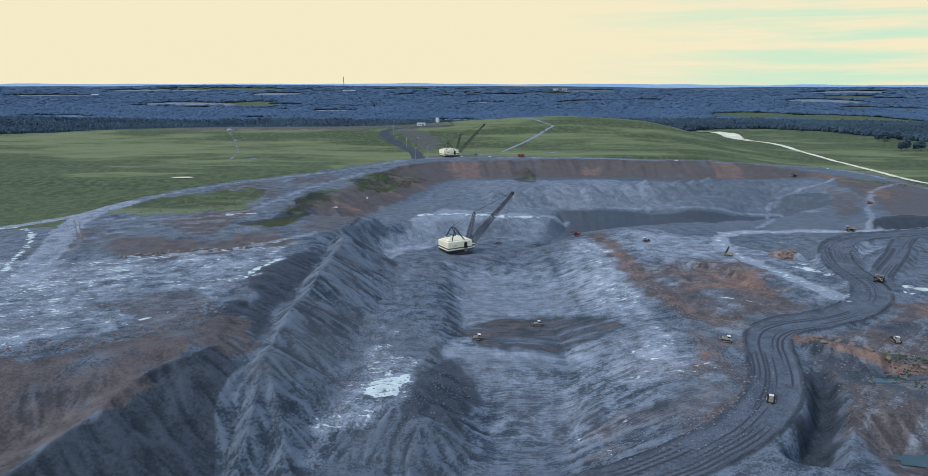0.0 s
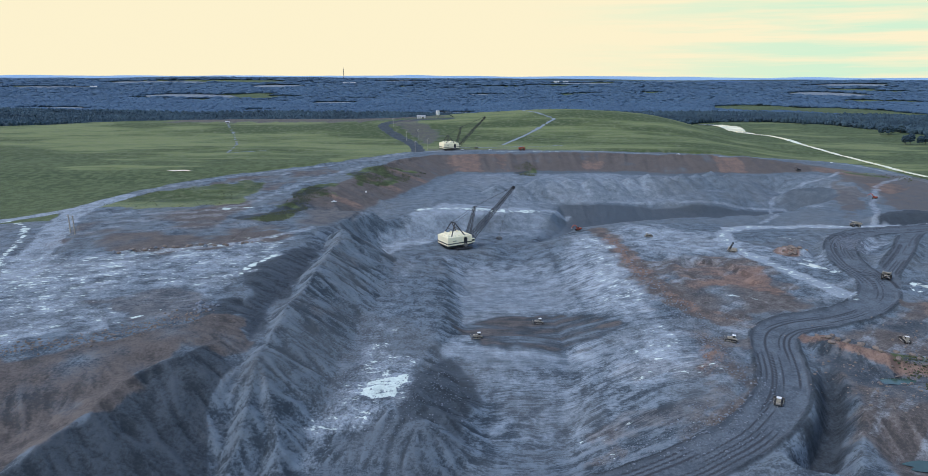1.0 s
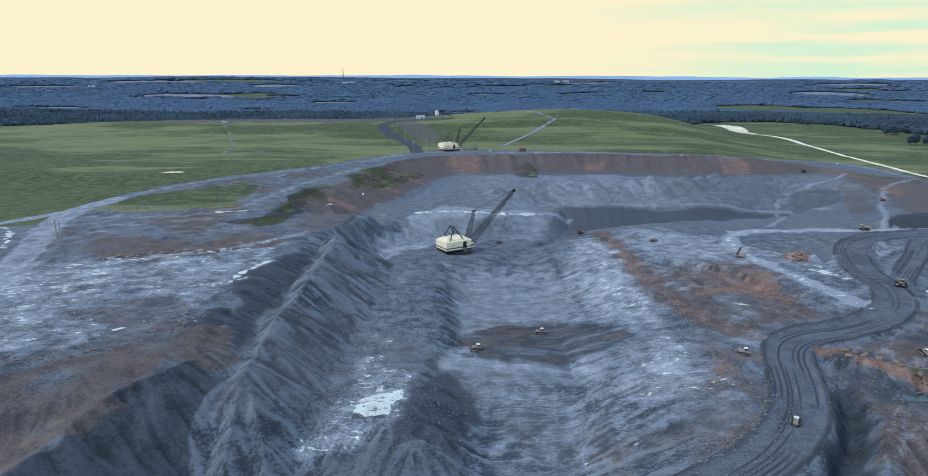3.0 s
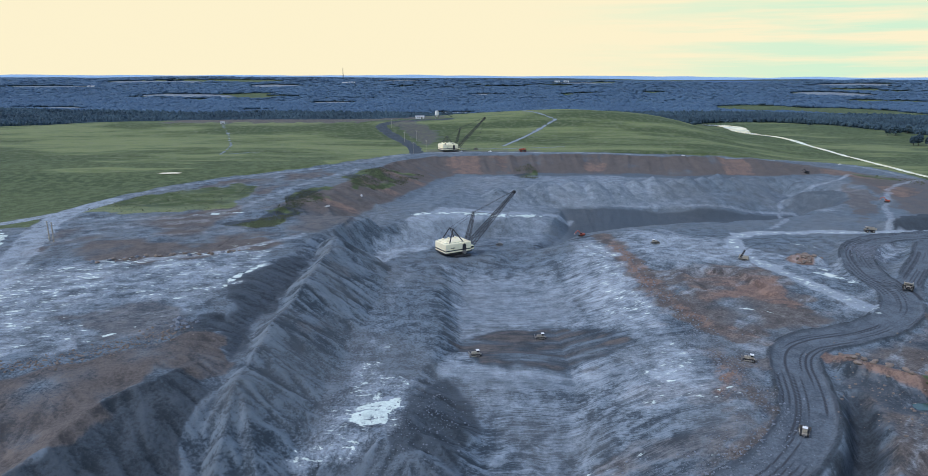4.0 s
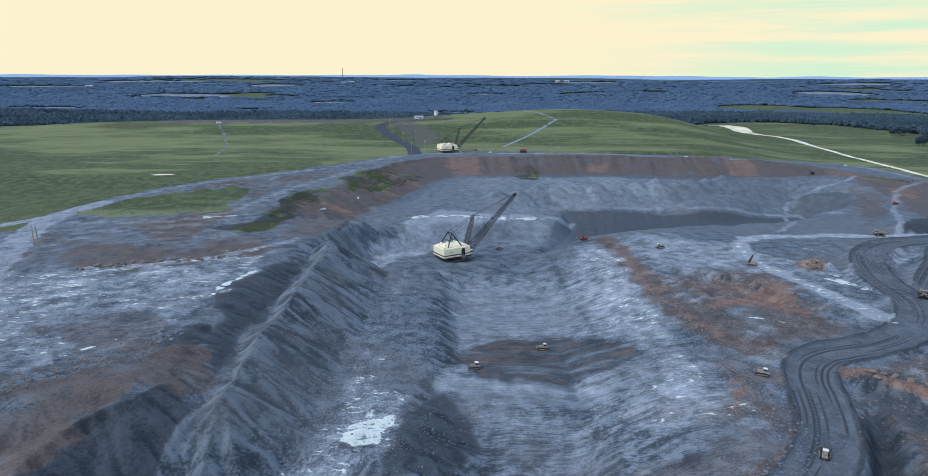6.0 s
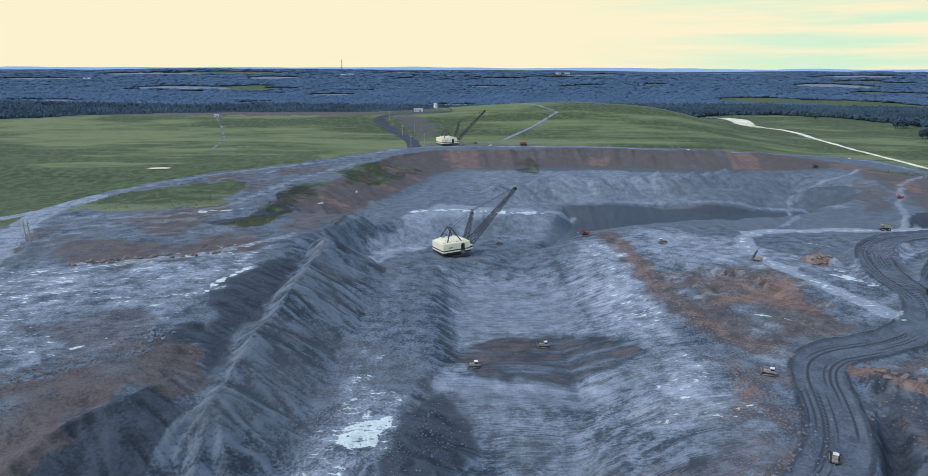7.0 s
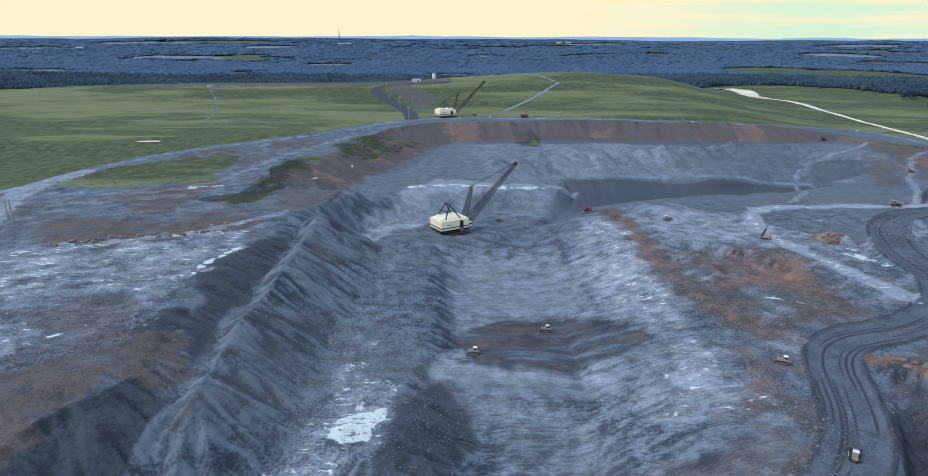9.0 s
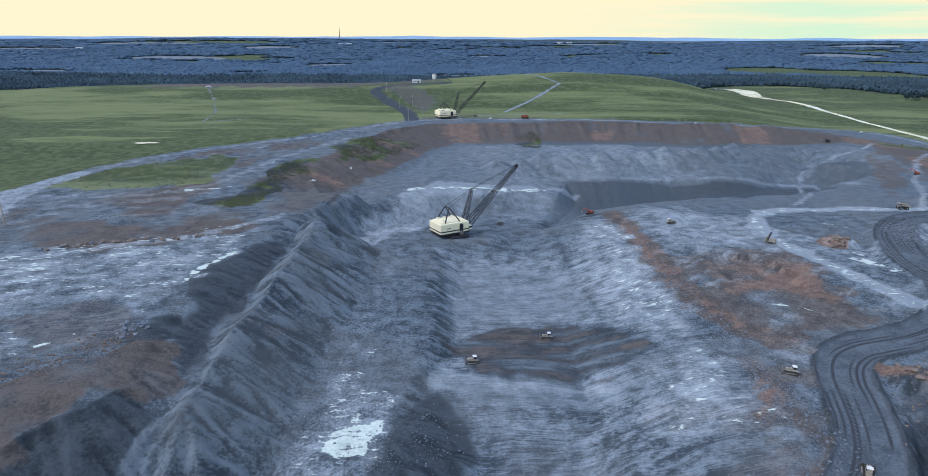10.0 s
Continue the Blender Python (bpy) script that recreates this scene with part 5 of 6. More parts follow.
    for sy in (-0.5, 0.5):
        part("hoist_rope", tube(bmesh.new(), tip + Vector((0.8, sy, 0)), bucket_at + Vector((0, sy, 5.0)), 0.07, sides=4), BLACK, d)
        part("drag_rope", tube(bmesh.new(), (13.5, sy, 4.4), bucket_at + Vector((-2.2, sy, 1.2)), 0.07, sides=4), BLACK, d)
    pail = bmesh.new()
    box(pail, bucket_at + Vector((0.5, 0, 0.2)), (4.6, 4.0, 0.35), 0.08)
    for sy in (-1.9, 1.9):
        box(pail, bucket_at + Vector((0.5, sy, 1.3)), (4.6, 0.3, 2.2), 0.08)
    box(pail, bucket_at + Vector((2.7, 0, 1.4)), (0.35, 4.0, 2.4), 0.08)
    tube(pail, bucket_at + Vector((-1.6, -1.9, 2.3)), bucket_at + Vector((-1.6, 1.9, 2.3)), 0.3, sides=6)
    for sy in (-1.9, 1.9):
        tube(pail, bucket_at + Vector((0.5, sy, 2.3)), bucket_at + Vector((0, 0, 5.0)), 0.12, sides=4)
    for k in range(5):
        box(pail, bucket_at + Vector((-2.1, -1.6 + k * 0.8, 0.2)), (0.8, 0.25, 0.25), 0.05)
    part("bucket", pail, STEEL, d, "worn steel drag bucket")
    return d


build_dragline(put(-10.5, 612, 32, 0.1), "cream walking dragline with dark lattice boom on the pit floor")
far_drag = build_dragline(put(-31, 1086, 28, 0.1), "cream walking dragline parked on the grassed rim")


# ---- mobile machines ----
def wheel(parent, x, y, r, w, rim):
    t = bmesh.new()
    tube(t, (x, y - w / 2, r), (x, y + w / 2, r), r, r, 20)
    bmesh.ops.bevel(t, geom=[e for e in t.edges if len(e.link_faces) == 2 and any(len(f.verts) > 4 for f in e.link_faces)], offset=r * 0.12, segments=2, affect="EDGES")
    ob = part("wheel", t, RUBBER, parent, "large black tyre")
    for sy in (-1, 1):
        part("rim", tube(bmesh.new(), (x, y + sy * (w / 2 - 0.05), r), (x, y + sy * (w / 2 + 0.04), r), r * 0.5, r * 0.42, 14), rim, ob)


def build_truck(m, paint, label):
    t = thing("haul_truck", m, label, "truck", "haul trucks")
    chassis = box(bmesh.new(), (0, 0, 1.9), (9.6, 2.2, 0.8), 0.1)
    box(chassis, (3.9, 0, 2.0), (1.6, 5.2, 1.0), 0.15)
    part("chassis", chassis, BLACK, t)
    for x, y, w in ((3.0, -2.45, 1.1), (3.0, 2.45, 1.1), (-2.6, -2.0, 1.0), (-2.6, 2.0, 1.0), (-2.6, -3.05, 1.0), (-2.6, 3.05, 1.0)):
        wheel(t, x, y, 1.5, w, paint)
    part("bonnet", box(bmesh.new(), (4.4, 0, 3.1), (1.8, 2.6, 1.6), 0.15), paint, t)
    part("grille", box(bmesh.new(), (5.34, 0, 3.0), (0.08, 2.0, 1.2), 0.02), BLACK, t)
    cab = part("cab", box(bmesh.new(), (3.5, 1.4, 4.4), (1.9, 1.9, 1.6), 0.12), paint, t)
    part("windscreen", box(bmesh.new(), (4.48, 1.4, 4.6), (0.06, 1.6, 0.9), 0.02), WINDOW, cab)
    part("side_window", box(bmesh.new(), (3.5, 2.38, 4.6), (1.4, 0.06, 0.8), 0.02), WINDOW, cab)
    for sy in (-1, 1):
        part("headlight", tube(bmesh.new(), (5.3, sy * 1.7, 2.3), (5.42, sy * 1.7, 2.3), 0.22, sides=10), WHITE, t)
        part("ladder", box(bmesh.new(), (5.15, sy * 2.3, 2.4), (0.1, 0.5, 2.0), 0.02), STEEL, t)
    tilt = Matrix.Rotation(radians(-7), 4, "Y")
    bed = bmesh.new()
    box(bed, (-1.9, 0, 3.3), (7.2, 5.2, 0.3), 0.06, tilt)
    for sy in (-2.6, 2.6):
        box(bed, (-1.9, sy, 4.3), (7.2, 0.25, 1.9), 0.06, tilt)
        for k in range(5):
            box(bed, (-4.6 + k * 1.35, sy * 1.05, 4.15 + 0.0 * k), (0.22, 0.2, 1.8), 0.03, tilt)
    box(bed, (1.75, 0, 4.7), (0.25, 5.2, 2.2), 0.06, tilt)
    box(bed, (3.3, 0, 5.85), (3.2, 5.2, 0.22), 0.06, tilt)
    part("dump_body", bed, paint, t)
    return t


def track_mesh(length, height, width):
    bm = bmesh.new()
    r = height / 2
    ring = [(length / 2 - r + r * math.sin(a), r - r * math.cos(a)) for a in np.linspace(0, math.pi, 9)]
    ring += [(-length / 2 + r - r * math.sin(a), r + r * math.cos(a)) for a in np.linspace(0, math.pi, 9)]
    a = [bm.verts.new((x, -width / 2, z)) for x, z in ring]
    b = [bm.verts.new((x, width / 2, z)) for x, z in ring]
    n = len(ring)
    for k in range(n):
        bm.faces.new((a[k], b[k], b[(k + 1) % n], a[(k + 1) % n]))
    bm.faces.new(a)
    bm.faces.new(b[::-1])
    bmesh.ops.recalc_face_normals(bm, faces=bm.faces[:])
    for k in range(int(length / 0.45)):
        box(bm, (-length / 2 + r + k * 0.45, 0, height + 0.03), (0.12, width, 0.08))
    return bm


def tracks(parent, length, height, width, gauge):
    for sy in (-1, 1):
        bm = track_mesh(length, height, width)
        bmesh.ops.translate(bm, verts=bm.verts[:], vec=(0, sy * gauge / 2, 0))
        tr = part("track", bm, RUBBER, parent, "dark steel crawler track")
        for k in range(5):
            x = -length / 2 + height / 2 + k * (length - height) / 4
            part("road_wheel", tube(bmesh.new(), (x, sy * (gauge / 2 + width / 2), height * 0.45), (x, sy * (gauge / 2 + width / 2 + 0.06), height * 0.45), height * 0.3, sides=10), STEEL, tr)


def build_dozer(m, paint, label):
    d = thing("bulldozer", m, label, "bulldozer", "bulldozers")
    tracks(d, 5.0, 1.5, 0.75, 2.9)
    part("engine_hood", box(bmesh.new(), (1.3, 0, 2.0), (3.0, 1.5, 1.4), 0.15, None, (0.95, 0.9)), paint, d)
    part("hull", box(bmesh.new(), (-0.3, 0, 1.1), (4.6, 2.0, 1.0), 0.1), paint, d)
    cab = part("cab", box(bmesh.new(), (-0.9, 0, 2.75), (1.7, 1.9, 1.7), 0.12, None, (0.9, 0.9)), paint, d)
    part("cab_roof", box(bmesh.new(), (-0.9, 0, 3.68), (2.0, 2.1, 0.2), 0.06), WHITE, d, "white cab roof")
    for x, y, sx, sy in ((0.0, 0, 0.05, 1.4), (-0.9, -0.94, 1.3, 0.05), (-0.9, 0.94, 1.3, 0.05)):
        part("window", box(bmesh.new(), (x - 0.02, y, 2.95), (sx, sy, 0.9), 0.01), WINDOW, cab)
    blade = bmesh.new()
    for k in range(6):
        a = radians(-32 + k * 12)
        box(blade, (4.0 - 1.9 * (math.cos(a) - 1) - 0.35, 0, 1.0 + 1.9 * math.sin(a)), (0.14, 4.8, 0.46), 0.02, Matrix.Rotation(-a, 4, "Y"))
    for sy in (-2.4, 2.4):
        box(blade, (3.95, sy, 0.95), (0.5, 0.1, 1.9), 0.02)
    part("blade", blade, STEEL, d, "worn steel dozer blade")
    for sy in (-1.0, 1.0):
        part("push_arm", tube(bmesh.new(), (-0.4, sy * 2.0, 0.7), (3.6, sy * 1.9, 0.6), 0.16, sides=6), paint, d)
        part("ram", tube(bmesh.new(), (2.4, sy * 0.7, 2.1), (3.6, sy * 1.0, 1.3), 0.09, sides=6), STEEL, d)
    rip = box(bmesh.new(), (-3.0, 0, 1.2), (0.9, 1.6, 0.4), 0.06)
    box(rip, (-3.3, 0, 0.55), (0.3, 0.2, 1.5), 0.04, Matrix.Rotation(radians(12), 4, "Y"))
    part("ripper", rip, STEEL, d)
    part("exhaust", tube(bmesh.new(), (1.4, 0.45, 2.6), (1.4, 0.45, 3.6), 0.09, sides=8), BLACK, d)
    return d


def build_excavator(m, paint, label):
    d = thing("excavator", m, label, "excavator", "excavators")
    tracks(d, 5.6, 1.2, 0.8, 3.3)
    part("upper_body", box(bmesh.new(), (-0.9, 0, 2.3), (4.6, 3.2, 1.7), 0.2), paint, d)
    part("counterweight", box(bmesh.new(), (-3.3, 0, 2.2), (0.9, 3.2, 1.5), 0.25), BLACK, d)
    cab = part("cab", box(bmesh.new(), (1.0, 1.1, 3.0), (1.8, 1.1, 2.0), 0.12), paint, d)
    part("window", box(bmesh.new(), (1.92, 1.1, 3.3), (0.05, 0.9, 1.1), 0.01), WINDOW, cab)
    part("window", box(bmesh.new(), (1.0, 1.67, 3.3), (1.3, 0.05, 1.0), 0.01), WINDOW, cab)
    up, out = Vector((4.6, 0, 6.4)), Vector((7.6, 0, 3.6))
    arm = tube(bmesh.new(), (1.2, 0, 2.4), (2.8, 0, 5.4), 0.42, 0.45, 6)
    tube(arm, (2.8, 0, 5.4), up, 0.45, 0.35, 6)
    part("boom", arm, paint, d)
    part("stick", tube(bmesh.new(), up, out, 0.35, 0.28, 6), paint, d)
    part("ram", tube(bmesh.new(), (1.8, 0.3, 2.2), (3.2, 0.3, 5.2), 0.12, sides=6), STEEL, d)
    part("ram", tube(bmesh.new(), (3.2, 0, 6.2), (5.2, 0, 6.7), 0.1, sides=6), STEEL, d)
    pail = box(bmesh.new(), (7.5, 0, 2.9), (1.4, 1.5, 1.2), 0.2, Matrix.Rotation(radians(30), 4, "Y"), (0.8, 1.0))
    part("bucket", pail, STEEL, d)
    return d


def build_drill(m, label):
    d = thing("drill_rig", m, label, "drill rig")
    tracks(d, 5.4, 1.2, 0.7, 3.0)
    part("deck", box(bmesh.new(), (0, 0, 1.7), (8.5, 2.8, 0.6), 0.08), SANDY, d)
    part("machinery_house", box(bmesh.new(), (-1.6, 0, 3.0), (4.2, 2.5, 2.0), 0.15), SANDY, d)
    cab = part("cab", box(bmesh.new(), (3.0, -0.7, 3.2), (1.6, 1.4, 2.2), 0.1), SANDY, d)
    part("window", box(bmesh.new(), (3.82, -0.7, 3.5), (0.05, 1.1, 1.1), 0.01), WINDOW, cab)
    part("mast", lattice_girder(bmesh.new(), (2.4, 0.6, 1.6), (-0.4, 0.6, 9.0), 1.3, 1.1, 1.1, 0.9, 7, 0.14, 0.08), BLACK, d, "dark leaning lattice drill mast")
    part("drill_steel", tube(bmesh.new(), (2.5, 0.6, 0.2), (-0.2, 0.6, 8.6), 0.12, sides=6), STEEL, d)
    for sx in (-3.8, 3.8):
        for sy in (-1.2, 1.2):
            part("jack", tube(bmesh.new(), (sx, sy, 0.05), (sx, sy, 1.9), 0.18, sides=8), STEEL, d)
    return d


def build_pickup(m, paint, label):
    d = thing("pickup_truck", m, label, "pickup truck", "service pickups")
    part("body", box(bmesh.new(), (0, 0, 0.85), (5.4, 1.95, 0.75), 0.12), paint, d)
    cab = part("cab", box(bmesh.new(), (0.3, 0, 1.5), (2.1, 1.75, 0.75), 0.12, None, (0.75, 0.88)), paint, d)
    part("windscreen", box(bmesh.new(), (1.2, 0, 1.55), (0.06, 1.4, 0.5), 0.01, Matrix.Rotation(radians(-32), 4, "Y")), WINDOW, cab)
    for sy in (-1, 1):
        part("side_window", box(bmesh.new(), (0.3, sy * 0.85, 1.55), (1.5, 0.05, 0.42), 0.01), WINDOW, cab)
    part("load_bed", box(bmesh.new(), (-1.75, 0, 1.24), (1.8, 1.5, 0.06), 0.01), BLACK, d)
    for x in (-1.7, 1.75):
        for y in (-0.85, 0.85):
            wheel(d, x, y, 0.42, 0.28, STEEL)
    return d


build_truck(put(314, 480, 235), SANDY, "dusty tan haul truck driving on the dark haul road")
build_truck(put(412, 690, 170), SANDY, "dusty tan haul truck beside the black coal pile")
build_dozer(put(8, 388, 190), SANDY, "tan bulldozer with white cab roof on the brown cut")
build_dozer(put(50, 428, 185), SANDY, "tan bulldozer with white cab roof pushing brown earth")
build_dozer(put(172, 615, 10), SANDY, "tan bulldozer parked on the pale bench")
build_dozer(put(147, 289, 62), SANDY, "tan bulldozer grading the haul road")
build_dozer(put(250, 358, 80), SANDY, "tan bulldozer working near the ponds")
build_dozer(put(152, 358, 160), SANDY, "tan bulldozer beside the haul road bend")
build_drill(put(232, 563, 140), "tan crawler drill rig with leaning mast on the bench")
build_excavator(put(114, 663, 200), RED, "red excavator at the coal seam edge")
build_excavator(put(520, 838, 150), RED, "red excavator on the ramp to the rim")
build_excavator(put(500, 1000, 190), BLACK, "dark excavator at the lip of the rim")
for x, y, turn in ((-141, 690, 20), (-118, 762, 100), (-10, 1076, 15), (36, 1082, 0), (336, 1060, 0), (604, 1100, 30)):
    build_pickup(put(x, y, turn), WHITE, "white pickup truck parked by the pit")
build_truck(put(88, 1082, 5), RED, "red service truck parked on the rim road")


# ---- poles, sheds and the far mast ----
def build_pole(m, tall, thick=0.28):
    d = thing("utility_pole", m, "weathered wooden utility pole with two crossarms", "utility pole", "mine power line")
    part("pole", tube(bmesh.new(), (0, 0, -0.5), (0, 0, tall), thick, thick * 0.65, 8), WOODEN, d)
    for h in (tall - 0.8, tall - 2.4):
        part("crossarm", box(bmesh.new(), (0, 0.2, h), (3.4, 0.16, 0.2), 0.02), WOODEN, d)
        for x in (-1.5, -0.6, 0.6, 1.5):
            part("insulator", tube(bmesh.new(), (x, 0.2, h + 0.1), (x, 0.2, h + 0.45), 0.09, 0.05, 8), WHITE, d)
    return d


for x, y, tall in ((-332, 541, 16), (-326, 537, 16), (-84, 1050, 19), (-66, 1082, 19), (-112, 1200, 18), (-92, 1215, 18), (-150, 1330, 18)):
    build_pole(put(x, y, 20), tall, 0.6 if y < 600 else 0.28)


def build_silo(m):
    d = thing("loading_silo", m, "white cylindrical loading silo on steel legs", "silo")
    part("tank", tube(bmesh.new(), (0, 0, 6), (0, 0, 15), 4.0, 4.0, 24), WHITE, d)
    part("hopper", tube(bmesh.new(), (0, 0, 3.4), (0, 0, 6), 1.2, 4.0, 24), WHITE, d)
    part("roof", tube(bmesh.new(), (0, 0, 15), (0, 0, 16.5), 4.3, 0.6, 24), ROOFING, d)
    for sx in (-3, 3):
        for sy in (-3, 3):
            part("leg", tube(bmesh.new(), (sx, sy, -0.5), (sx, sy, 7), 0.35, sides=8), STEEL, d)
    part("conveyor", lattice_girder(bmesh.new(), (36, 0, 1.0), (2, 0, 16.5), 1.8, 1.8, 1.4, 1.4, 16, 0.14, 0.1), BLACK, d, "dark sloping conveyor gallery")
    return d


build_silo(put(-66, 1424, 8))


def build_shed(m, long, wide, tall, label):
    d = thing("shed", m, label, "shed", "mine sheds")
    part("wall", box(bmesh.new(), (0, 0, tall / 2), (long, wide, tall), 0.05), WHITE, d)
    roof = bmesh.new()
    for sy in (-1, 1):
        box(roof, (0, sy * wide * 0.27, tall + wide * 0.11), (long + 1.0, wide * 0.62, 0.25), 0.03, Matrix.Rotation(radians(sy * -24), 4, "X"))
    part("roof", roof, ROOFING, d)
    part("door", box(bmesh.new(), (long * 0.2, -wide / 2 - 0.05, tall * 0.4), (4, 0.12, tall * 0.8), 0.02), STEEL, d)
    for k in (-0.32, -0.1):
        part("window", box(bmesh.new(), (long * k, -wide / 2 - 0.05, tall * 0.6), (2, 0.1, 1.2), 0.02), WINDOW, d)
    return d


build_shed(put(-102, 1432, 5), 18, 9, 4.5, "low white shed with grey sheet roof by the fields")
build_shed(put(-500, 1378, 15), 8, 6, 3.0, "small white hut at the field track")
for x, y, turn in ((-740, 4010, 10), (-700, 4030, 0), (560, 4350, 5), (620, 4360, 0), (-2000, 3560, 15)):
    build_shed(put(x, y, turn), 34, 14, 8, "large pale farm shed far off in the woods")


def build_far_mast(m):
    d = thing("radio_mast", m, "slender steel lattice radio mast on the horizon", "mast")
    part("lattice", lattice_girder(bmesh.new(), (0, 0, -5), (0, 0, 62), 5.0, 2.4, 5.0, 2.4, 16, 0.55, 0.35, Vector((1, 0, 0))), STEEL, d)
    part("antenna", tube(bmesh.new(), (0, 0, 62), (0, 0, 72), 0.6, 0.3, 6), STEEL, d)
    return d


build_far_mast(put(-880, 4700, 0))


def distant_ridge(y, low, high, waviness, seed, material, label):
    """A long hazy ridge at the edge of sight, bowed round the mine."""
    a = np.linspace(-0.86, 0.86, 260)
    x, yy = y * np.tan(a) * 0.98, y - 120 * (a / 0.86) ** 2
    top = high + waviness * fractal(x, 0 * x, 700, seed, 4)
    rows = [np.column_stack([x, yy - 60 + 60 * f, low + (top - low) * f ** 0.6]) for f in (0.0, 0.25, 0.5, 0.75, 1.0)]
    me = raw_mesh("backdrop", np.concatenate(rows), grid_faces(5, len(a)), material, True)
    return tagged(new("backdrop", me), label, "backdrop", kind="structure")


# The ridges' blue is distance haze painted into their base colours.
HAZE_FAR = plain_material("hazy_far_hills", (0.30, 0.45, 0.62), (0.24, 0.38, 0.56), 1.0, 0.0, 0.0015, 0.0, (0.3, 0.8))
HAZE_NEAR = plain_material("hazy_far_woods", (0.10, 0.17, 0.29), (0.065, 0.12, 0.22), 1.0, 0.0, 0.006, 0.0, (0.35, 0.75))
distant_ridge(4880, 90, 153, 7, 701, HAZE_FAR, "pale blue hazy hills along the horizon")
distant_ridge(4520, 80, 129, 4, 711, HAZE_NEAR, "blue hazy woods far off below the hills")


# ---- trees, woods and scrub ----
def ico():
    bm = bmesh.new()
    bmesh.ops.create_icosphere(bm, subdivisions=1, radius=1.0)
    v = np.array([p.co[:] for p in bm.verts])
    f = np.array([[q.index for q in p.verts] for p in bm.faces])
    bm.free()
    return v, f


ICO_V, ICO_F = ico()


def clumps(name, centres, sizes, material, rng, ragged=0.28, smooth=False):
    """Many uneven leaf clumps as one mesh: centres (n, 3), sizes (n, 3)."""
    n = len(centres)
    turn = rng.uniform(0, 2 * math.pi, n)
    v = np.repeat(ICO_V[None], n, 0) * (1 + rng.uniform(-ragged, ragged, (n, len(ICO_V), 1)))
    c, s = np.cos(turn)[:, None], np.sin(turn)[:, None]
    v = np.stack([v[..., 0] * c - v[..., 1] * s, v[..., 0] * s + v[..., 1] * c, v[..., 2]], -1)
    v = v * sizes[:, None, :] + centres[:, None, :]
    f = (ICO_F[None] + (np.arange(n) * len(ICO_V))[:, None, None]).reshape(-1, 3)
    return raw_mesh(name, v.reshape(-1, 3), f, material, smooth)


def scatter(rng, x0, x1, y0, y1, gap, keep):
    nx, ny = int((x1 - x0) / gap), int((y1 - y0) / gap)
    x, y = np.meshgrid(np.linspace(x0, x1, nx), np.linspace(y0, y1, ny))
    x, y = x.ravel() + rng.uniform(-0.5, 0.5, x.size) * gap, y.ravel() + rng.uniform(-0.5, 0.5, x.size) * gap
    ok = keep(x, y) > rng.uniform(0.15, 0.85, x.size)
    return x[ok], y[ok]


rng = np.random.default_rng(7)
# Far belts use the leaf colour that holds more distance haze.
for name, leaves, label, belts in (("woodland", LEAVES, "dark blue-green mixed woodland beyond the fields, some haze in its colour", ((1300, 1900, 6.5, 6.5), (1900, 2350, 8.5, 6.0))),
                                   ("far_woodland", HAZED_LEAVES, "far woods stretching to the horizon, haze blue put into their colour", ((2350, 2900, 12, 5.0), (2900, 3700, 19, 4.5), (3700, 4500, 30, 4.5)))):
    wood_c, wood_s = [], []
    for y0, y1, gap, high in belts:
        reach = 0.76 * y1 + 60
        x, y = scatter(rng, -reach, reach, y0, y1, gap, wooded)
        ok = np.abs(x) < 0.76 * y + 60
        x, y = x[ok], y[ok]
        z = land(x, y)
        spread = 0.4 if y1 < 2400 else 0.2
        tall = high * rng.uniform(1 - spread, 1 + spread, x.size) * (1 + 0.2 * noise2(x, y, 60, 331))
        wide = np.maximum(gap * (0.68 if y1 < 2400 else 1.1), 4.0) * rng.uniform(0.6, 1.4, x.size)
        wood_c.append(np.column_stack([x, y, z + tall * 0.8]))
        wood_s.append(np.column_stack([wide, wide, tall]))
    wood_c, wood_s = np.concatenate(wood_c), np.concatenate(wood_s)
    tagged(new(name, clumps(name, wood_c, wood_s, leaves, rng, 0.4, leaves is HAZED_LEAVES)), label, "woodland", kind="stuff")


def build_tree(m, tall, seed):
    r = np.random.default_rng(seed)
    d = thing("tree", m, "dark green broadleaf tree at the field edge", "tree", "trees at the field edge")
    wood = tube(bmesh.new(), (0, 0, -0.5), (0.2, 0.1, tall * 0.55), tall * 0.03, tall * 0.016, 8)
    part("trunk", wood, BARK, d)
    limbs = bmesh.new()
    spots = []
    for k in range(9):
        a, h = k * 2.4 + r.uniform(-0.4, 0.4), tall * r.uniform(0.3, 0.55)
        end = Vector((math.cos(a) * tall * 0.26, math.sin(a) * tall * 0.26, h + tall * r.uniform(0.12, 0.3)))
        tube(limbs, (0.1, 0.05, h), end, tall * 0.011, tall * 0.004, 5)
        spots.append(end)
    part("limbs", limbs, BARK, d)
    n = 110
    a, e, q = r.uniform(0, 2 * math.pi, n), np.arccos(r.uniform(-0.75, 1, n)), r.uniform(0.55, 1.0, n)
    c = np.column_stack([np.cos(a) * np.sin(e) * q * tall * 0.33, np.sin(a) * np.sin(e) * q * tall * 0.33, tall * 0.56 + np.cos(e) * q * tall * 0.42])
    s = tall * r.uniform(0.06, 0.12, (n, 1)) * np.array([1, 1, 0.8])
    crown = new("crown", clumps("crown", c, s, LEAVES, r, 0.35))
    crown.parent = d
    return d


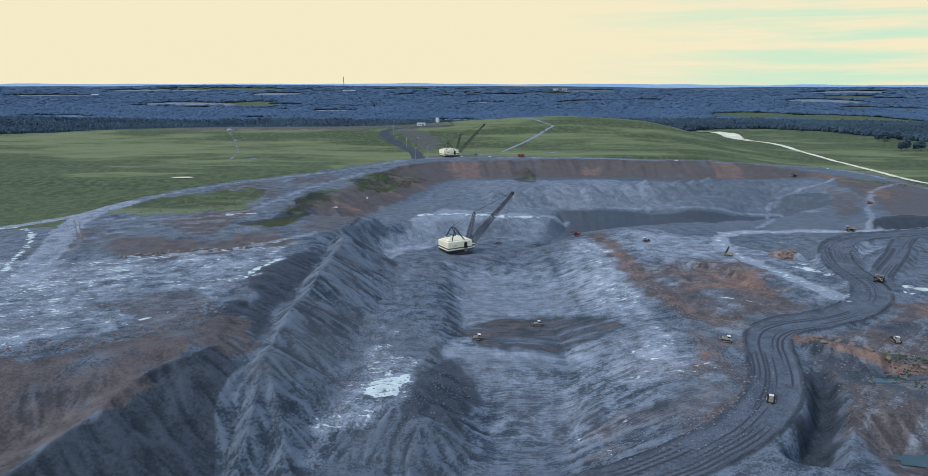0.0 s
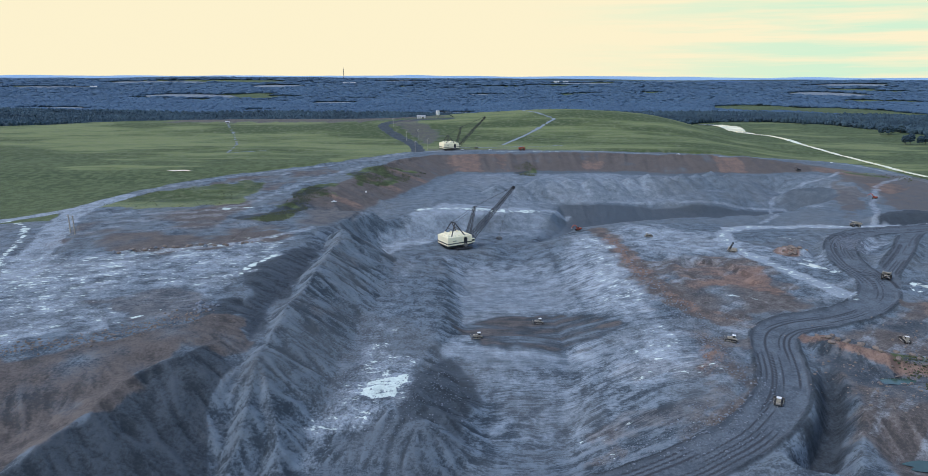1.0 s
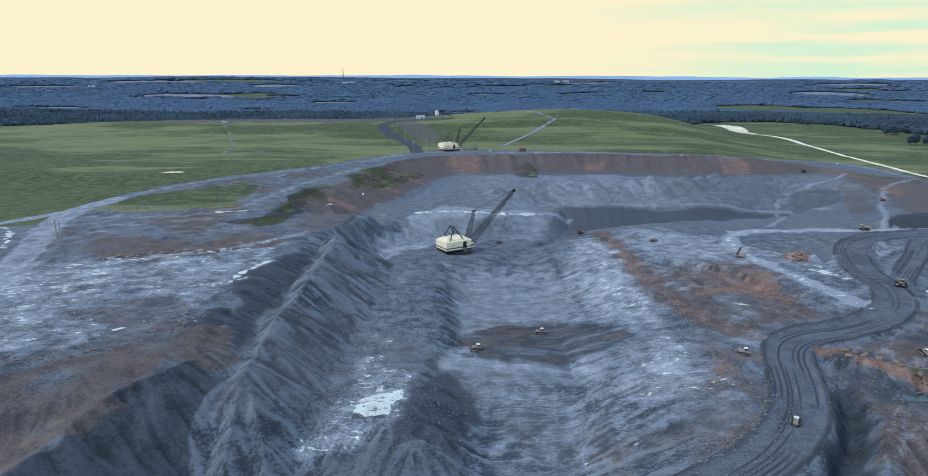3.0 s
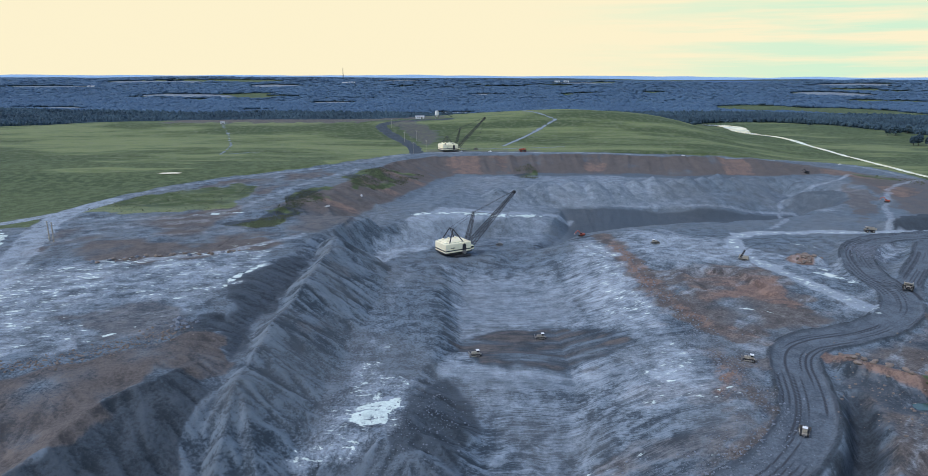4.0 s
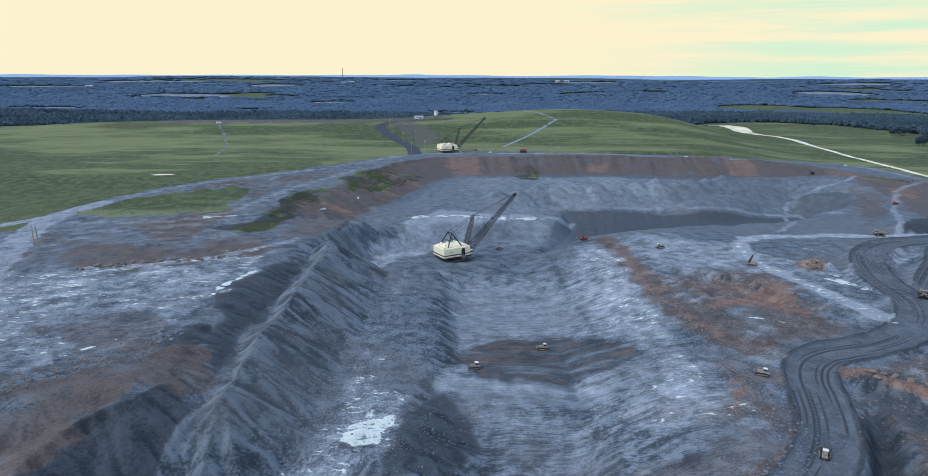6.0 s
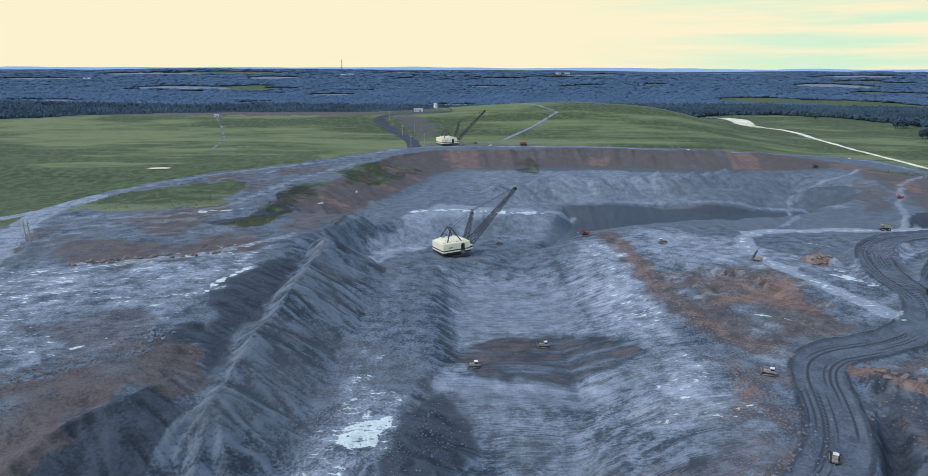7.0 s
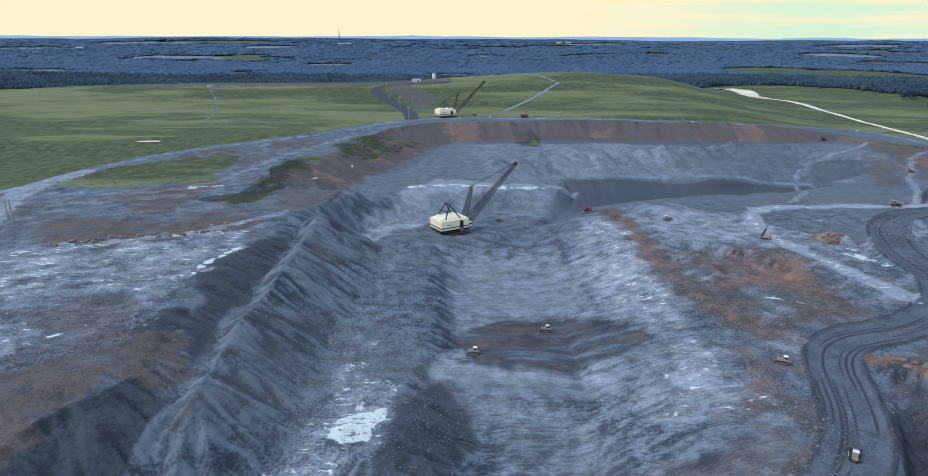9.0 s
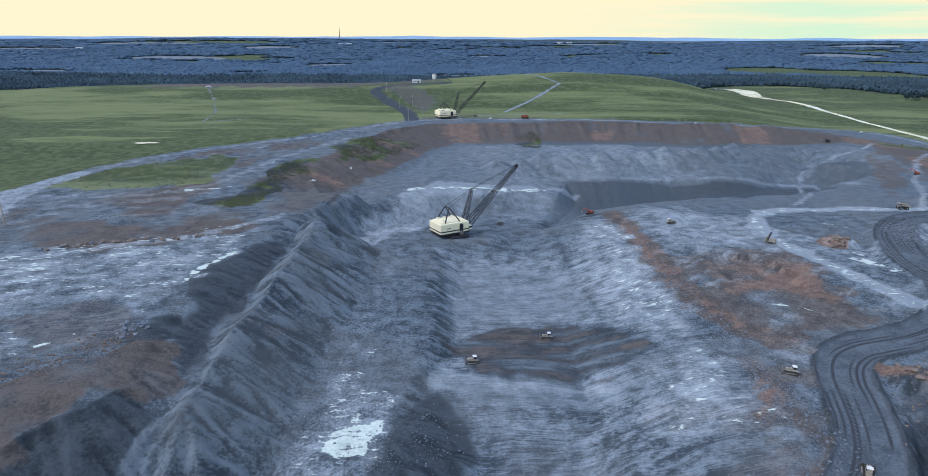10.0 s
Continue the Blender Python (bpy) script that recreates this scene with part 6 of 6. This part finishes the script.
for k, (x, y, tall) in enumerate(((1006, 1600, 24), (992, 1606, 20), (1020, 1612, 22), (935, 1425, 22), (950, 1432, 24), (968, 1428, 20), (985, 1436, 22), (1060, 1640, 23), (885, 1760, 20))):
    build_tree(put(x, y, 37 * k), tall, 50 + k)

scrub_c, scrub_s = [], []
for ring, gap in ((SCARP, 1.3), (SCARP_RIM, 1.5), (SCARP_BUSH, 1.3), (MOUND_GREEN, 1.3), (MOUND_GREEN_SOUTH, 1.3), (GRASS_ISLE, 3.2), ([(560, 1000), (640, 985), (700, 900), (760, 820), (640, 860)], 9.0)):
    ring_x, ring_y = [p[0] for p in ring], [p[1] for p in ring]
    x, y = scatter(rng, min(ring_x), max(ring_x), min(ring_y), max(ring_y), gap, lambda u, v: zone(u, v, ring, 4, 6) * step(-0.5, 0.5, fractal(u, v, 22, 501, 2)))
    size = rng.uniform(0.3, 1.5, x.size) ** 1.5 * (0.38 if ring is GRASS_ISLE else min(0.8, 0.26 + gap * 0.11))
    scrub_c.append(np.column_stack([x, y, land(x, y) + size * 0.35]))
    scrub_s.append(np.column_stack([size * 1.2, size * 1.2, size * 0.8]))
tagged(new("scrub", clumps("scrub", np.concatenate(scrub_c), np.concatenate(scrub_s), SHRUB, rng)), "olive green scrub and weeds on the old banks", "scrub", kind="stuff")


# ---- rocks ----
def rock_mesh(seed, material):
    r = np.random.default_rng(seed)
    bm = bmesh.new()
    bmesh.ops.create_icosphere(bm, subdivisions=2, radius=1.0)
    cuts = r.normal(0, 1, (7, 3))
    for v in bm.verts:
        p = np.array(v.co[:])
        for c in cuts:
            c = c / np.linalg.norm(c)
            over = p @ c - 0.72
            if over > 0:
                p = p - c * over * 0.85
        p = p * (1 + 0.05 * r.uniform(-1, 1))
        v.co = p * np.array((1.0, 0.8, 0.65))
    me = bpy.data.meshes.new("boulder")
    bm.to_mesh(me)
    bm.free()
    me.materials.append(material)
    return me


TAN_ROCKS, GREY_ROCKS = [rock_mesh(900 + k, ROCK_TAN) for k in range(5)], [rock_mesh(920 + k, ROCK_GREY) for k in range(5)]


def boulder(x, y, size, meshes, label, group):
    ob = new("boulder", meshes[rng.integers(len(meshes))])
    ob.matrix_world = pose(x, y, at_land(x, y) + 0.2 * size, 0, 0, rng.uniform(0, 360)) @ Matrix.Diagonal((size, size * rng.uniform(0.8, 1.1), size * rng.uniform(0.75, 1.1), 1))
    tagged(ob, label, "boulder", group)


for k in range(26):
    boulder(286 + rng.normal(0, 6), 568 + rng.normal(0, 5), rng.uniform(0.9, 2.6), TAN_ROCKS, "tan sandstone boulder in a heap by the pale road", "boulder heap by the pale road")
for k in range(34):
    t = k / 33
    boulder(-262 + 100 * t + rng.normal(0, 2), 478 + 30 * t + rng.normal(0, 2.5), rng.uniform(0.9, 2.4), TAN_ROCKS if k % 3 else GREY_ROCKS, "brown boulder in the row along the bench", "boulder row on the bench")
for k in range(26):
    t = rng.uniform(0, 1)
    boulder(196 + 52 * t + rng.normal(0, 3), 356 - 32 * t + rng.normal(0, 3.5), rng.uniform(0.8, 2.2), TAN_ROCKS, "orange-brown boulder on the mound by the ponds", "boulders by the ponds")
for k in range(24):
    boulder(-150 + rng.normal(0, 5), 366 + rng.normal(0, 5), rng.uniform(0.7, 1.8), GREY_ROCKS, "dark shale boulder at the bench edge", "boulders at the bench edge")


def rubble(name, n, place, sizes, material, label):
    x, y = place(n)
    size = sizes[0] * (sizes[1] / sizes[0]) ** (rng.uniform(0, 1, x.size) ** 1.8)
    c = np.column_stack([x, y, land(x, y) + 0.25 * size])
    s = size[:, None] * np.column_stack([rng.uniform(0.7, 1.2, x.size), rng.uniform(0.6, 1.0, x.size), rng.uniform(0.45, 0.8, x.size)])
    tagged(new(name, clumps(name, c, s, material, rng, 0.2)), label, "rubble", kind="stuff")


def beside(line, spread):
    def place(n):
        p = np.array([q[:2] for q in line], float)
        t = rng.uniform(0, len(p) - 1, n)
        i = t.astype(int)
        q = p[i] + (p[i + 1] - p[i]) * (t - i)[:, None] + rng.normal(0, spread, (n, 2))
        return q[:, 0], q[:, 1]
    return place


rubble("spoil_rubble", 900, beside([(-58, 560), (-60, 480), (-60, 400), (-61, 340), (-68, 280)], 6), (0.15, 0.7), ROCK_GREY, "loose grey shale blocks at the spoil toe")
rubble("bench_rubble", 1600, beside([(-430, 232), (-320, 258), (-230, 300), (-181, 324), (-148, 356)], 5), (0.2, 0.9), ROCK_TAN, "broken brown rock along the bench edge")
rubble("bank_rubble", 2600, beside([(60, 272), (112, 272), (140, 305), (140, 350), (134, 400), (134, 470), (128, 540), (134, 610)], 8), (0.2, 0.8), ROCK_GREY, "loose pale rock along the bank crest")
rubble("mound_rubble", 500, beside([(-40, 290), (-16, 310), (-10, 330), (-20, 350)], 10), (0.2, 0.65), ROCK_GREY, "grey shale pieces on the dark mound")
rubble("pond_rubble", 700, beside([(190, 330), (220, 300), (250, 290), (240, 330), (290, 380)], 16), (0.2, 1.0), ROCK_TAN, "orange and brown rocks round the ponds")
rubble("flat_rubble", 900, beside([(345, 572), (352, 600), (366, 612)], 7), (0.4, 1.3), ROCK_GREY, "pale rubble heap inside the road loop")
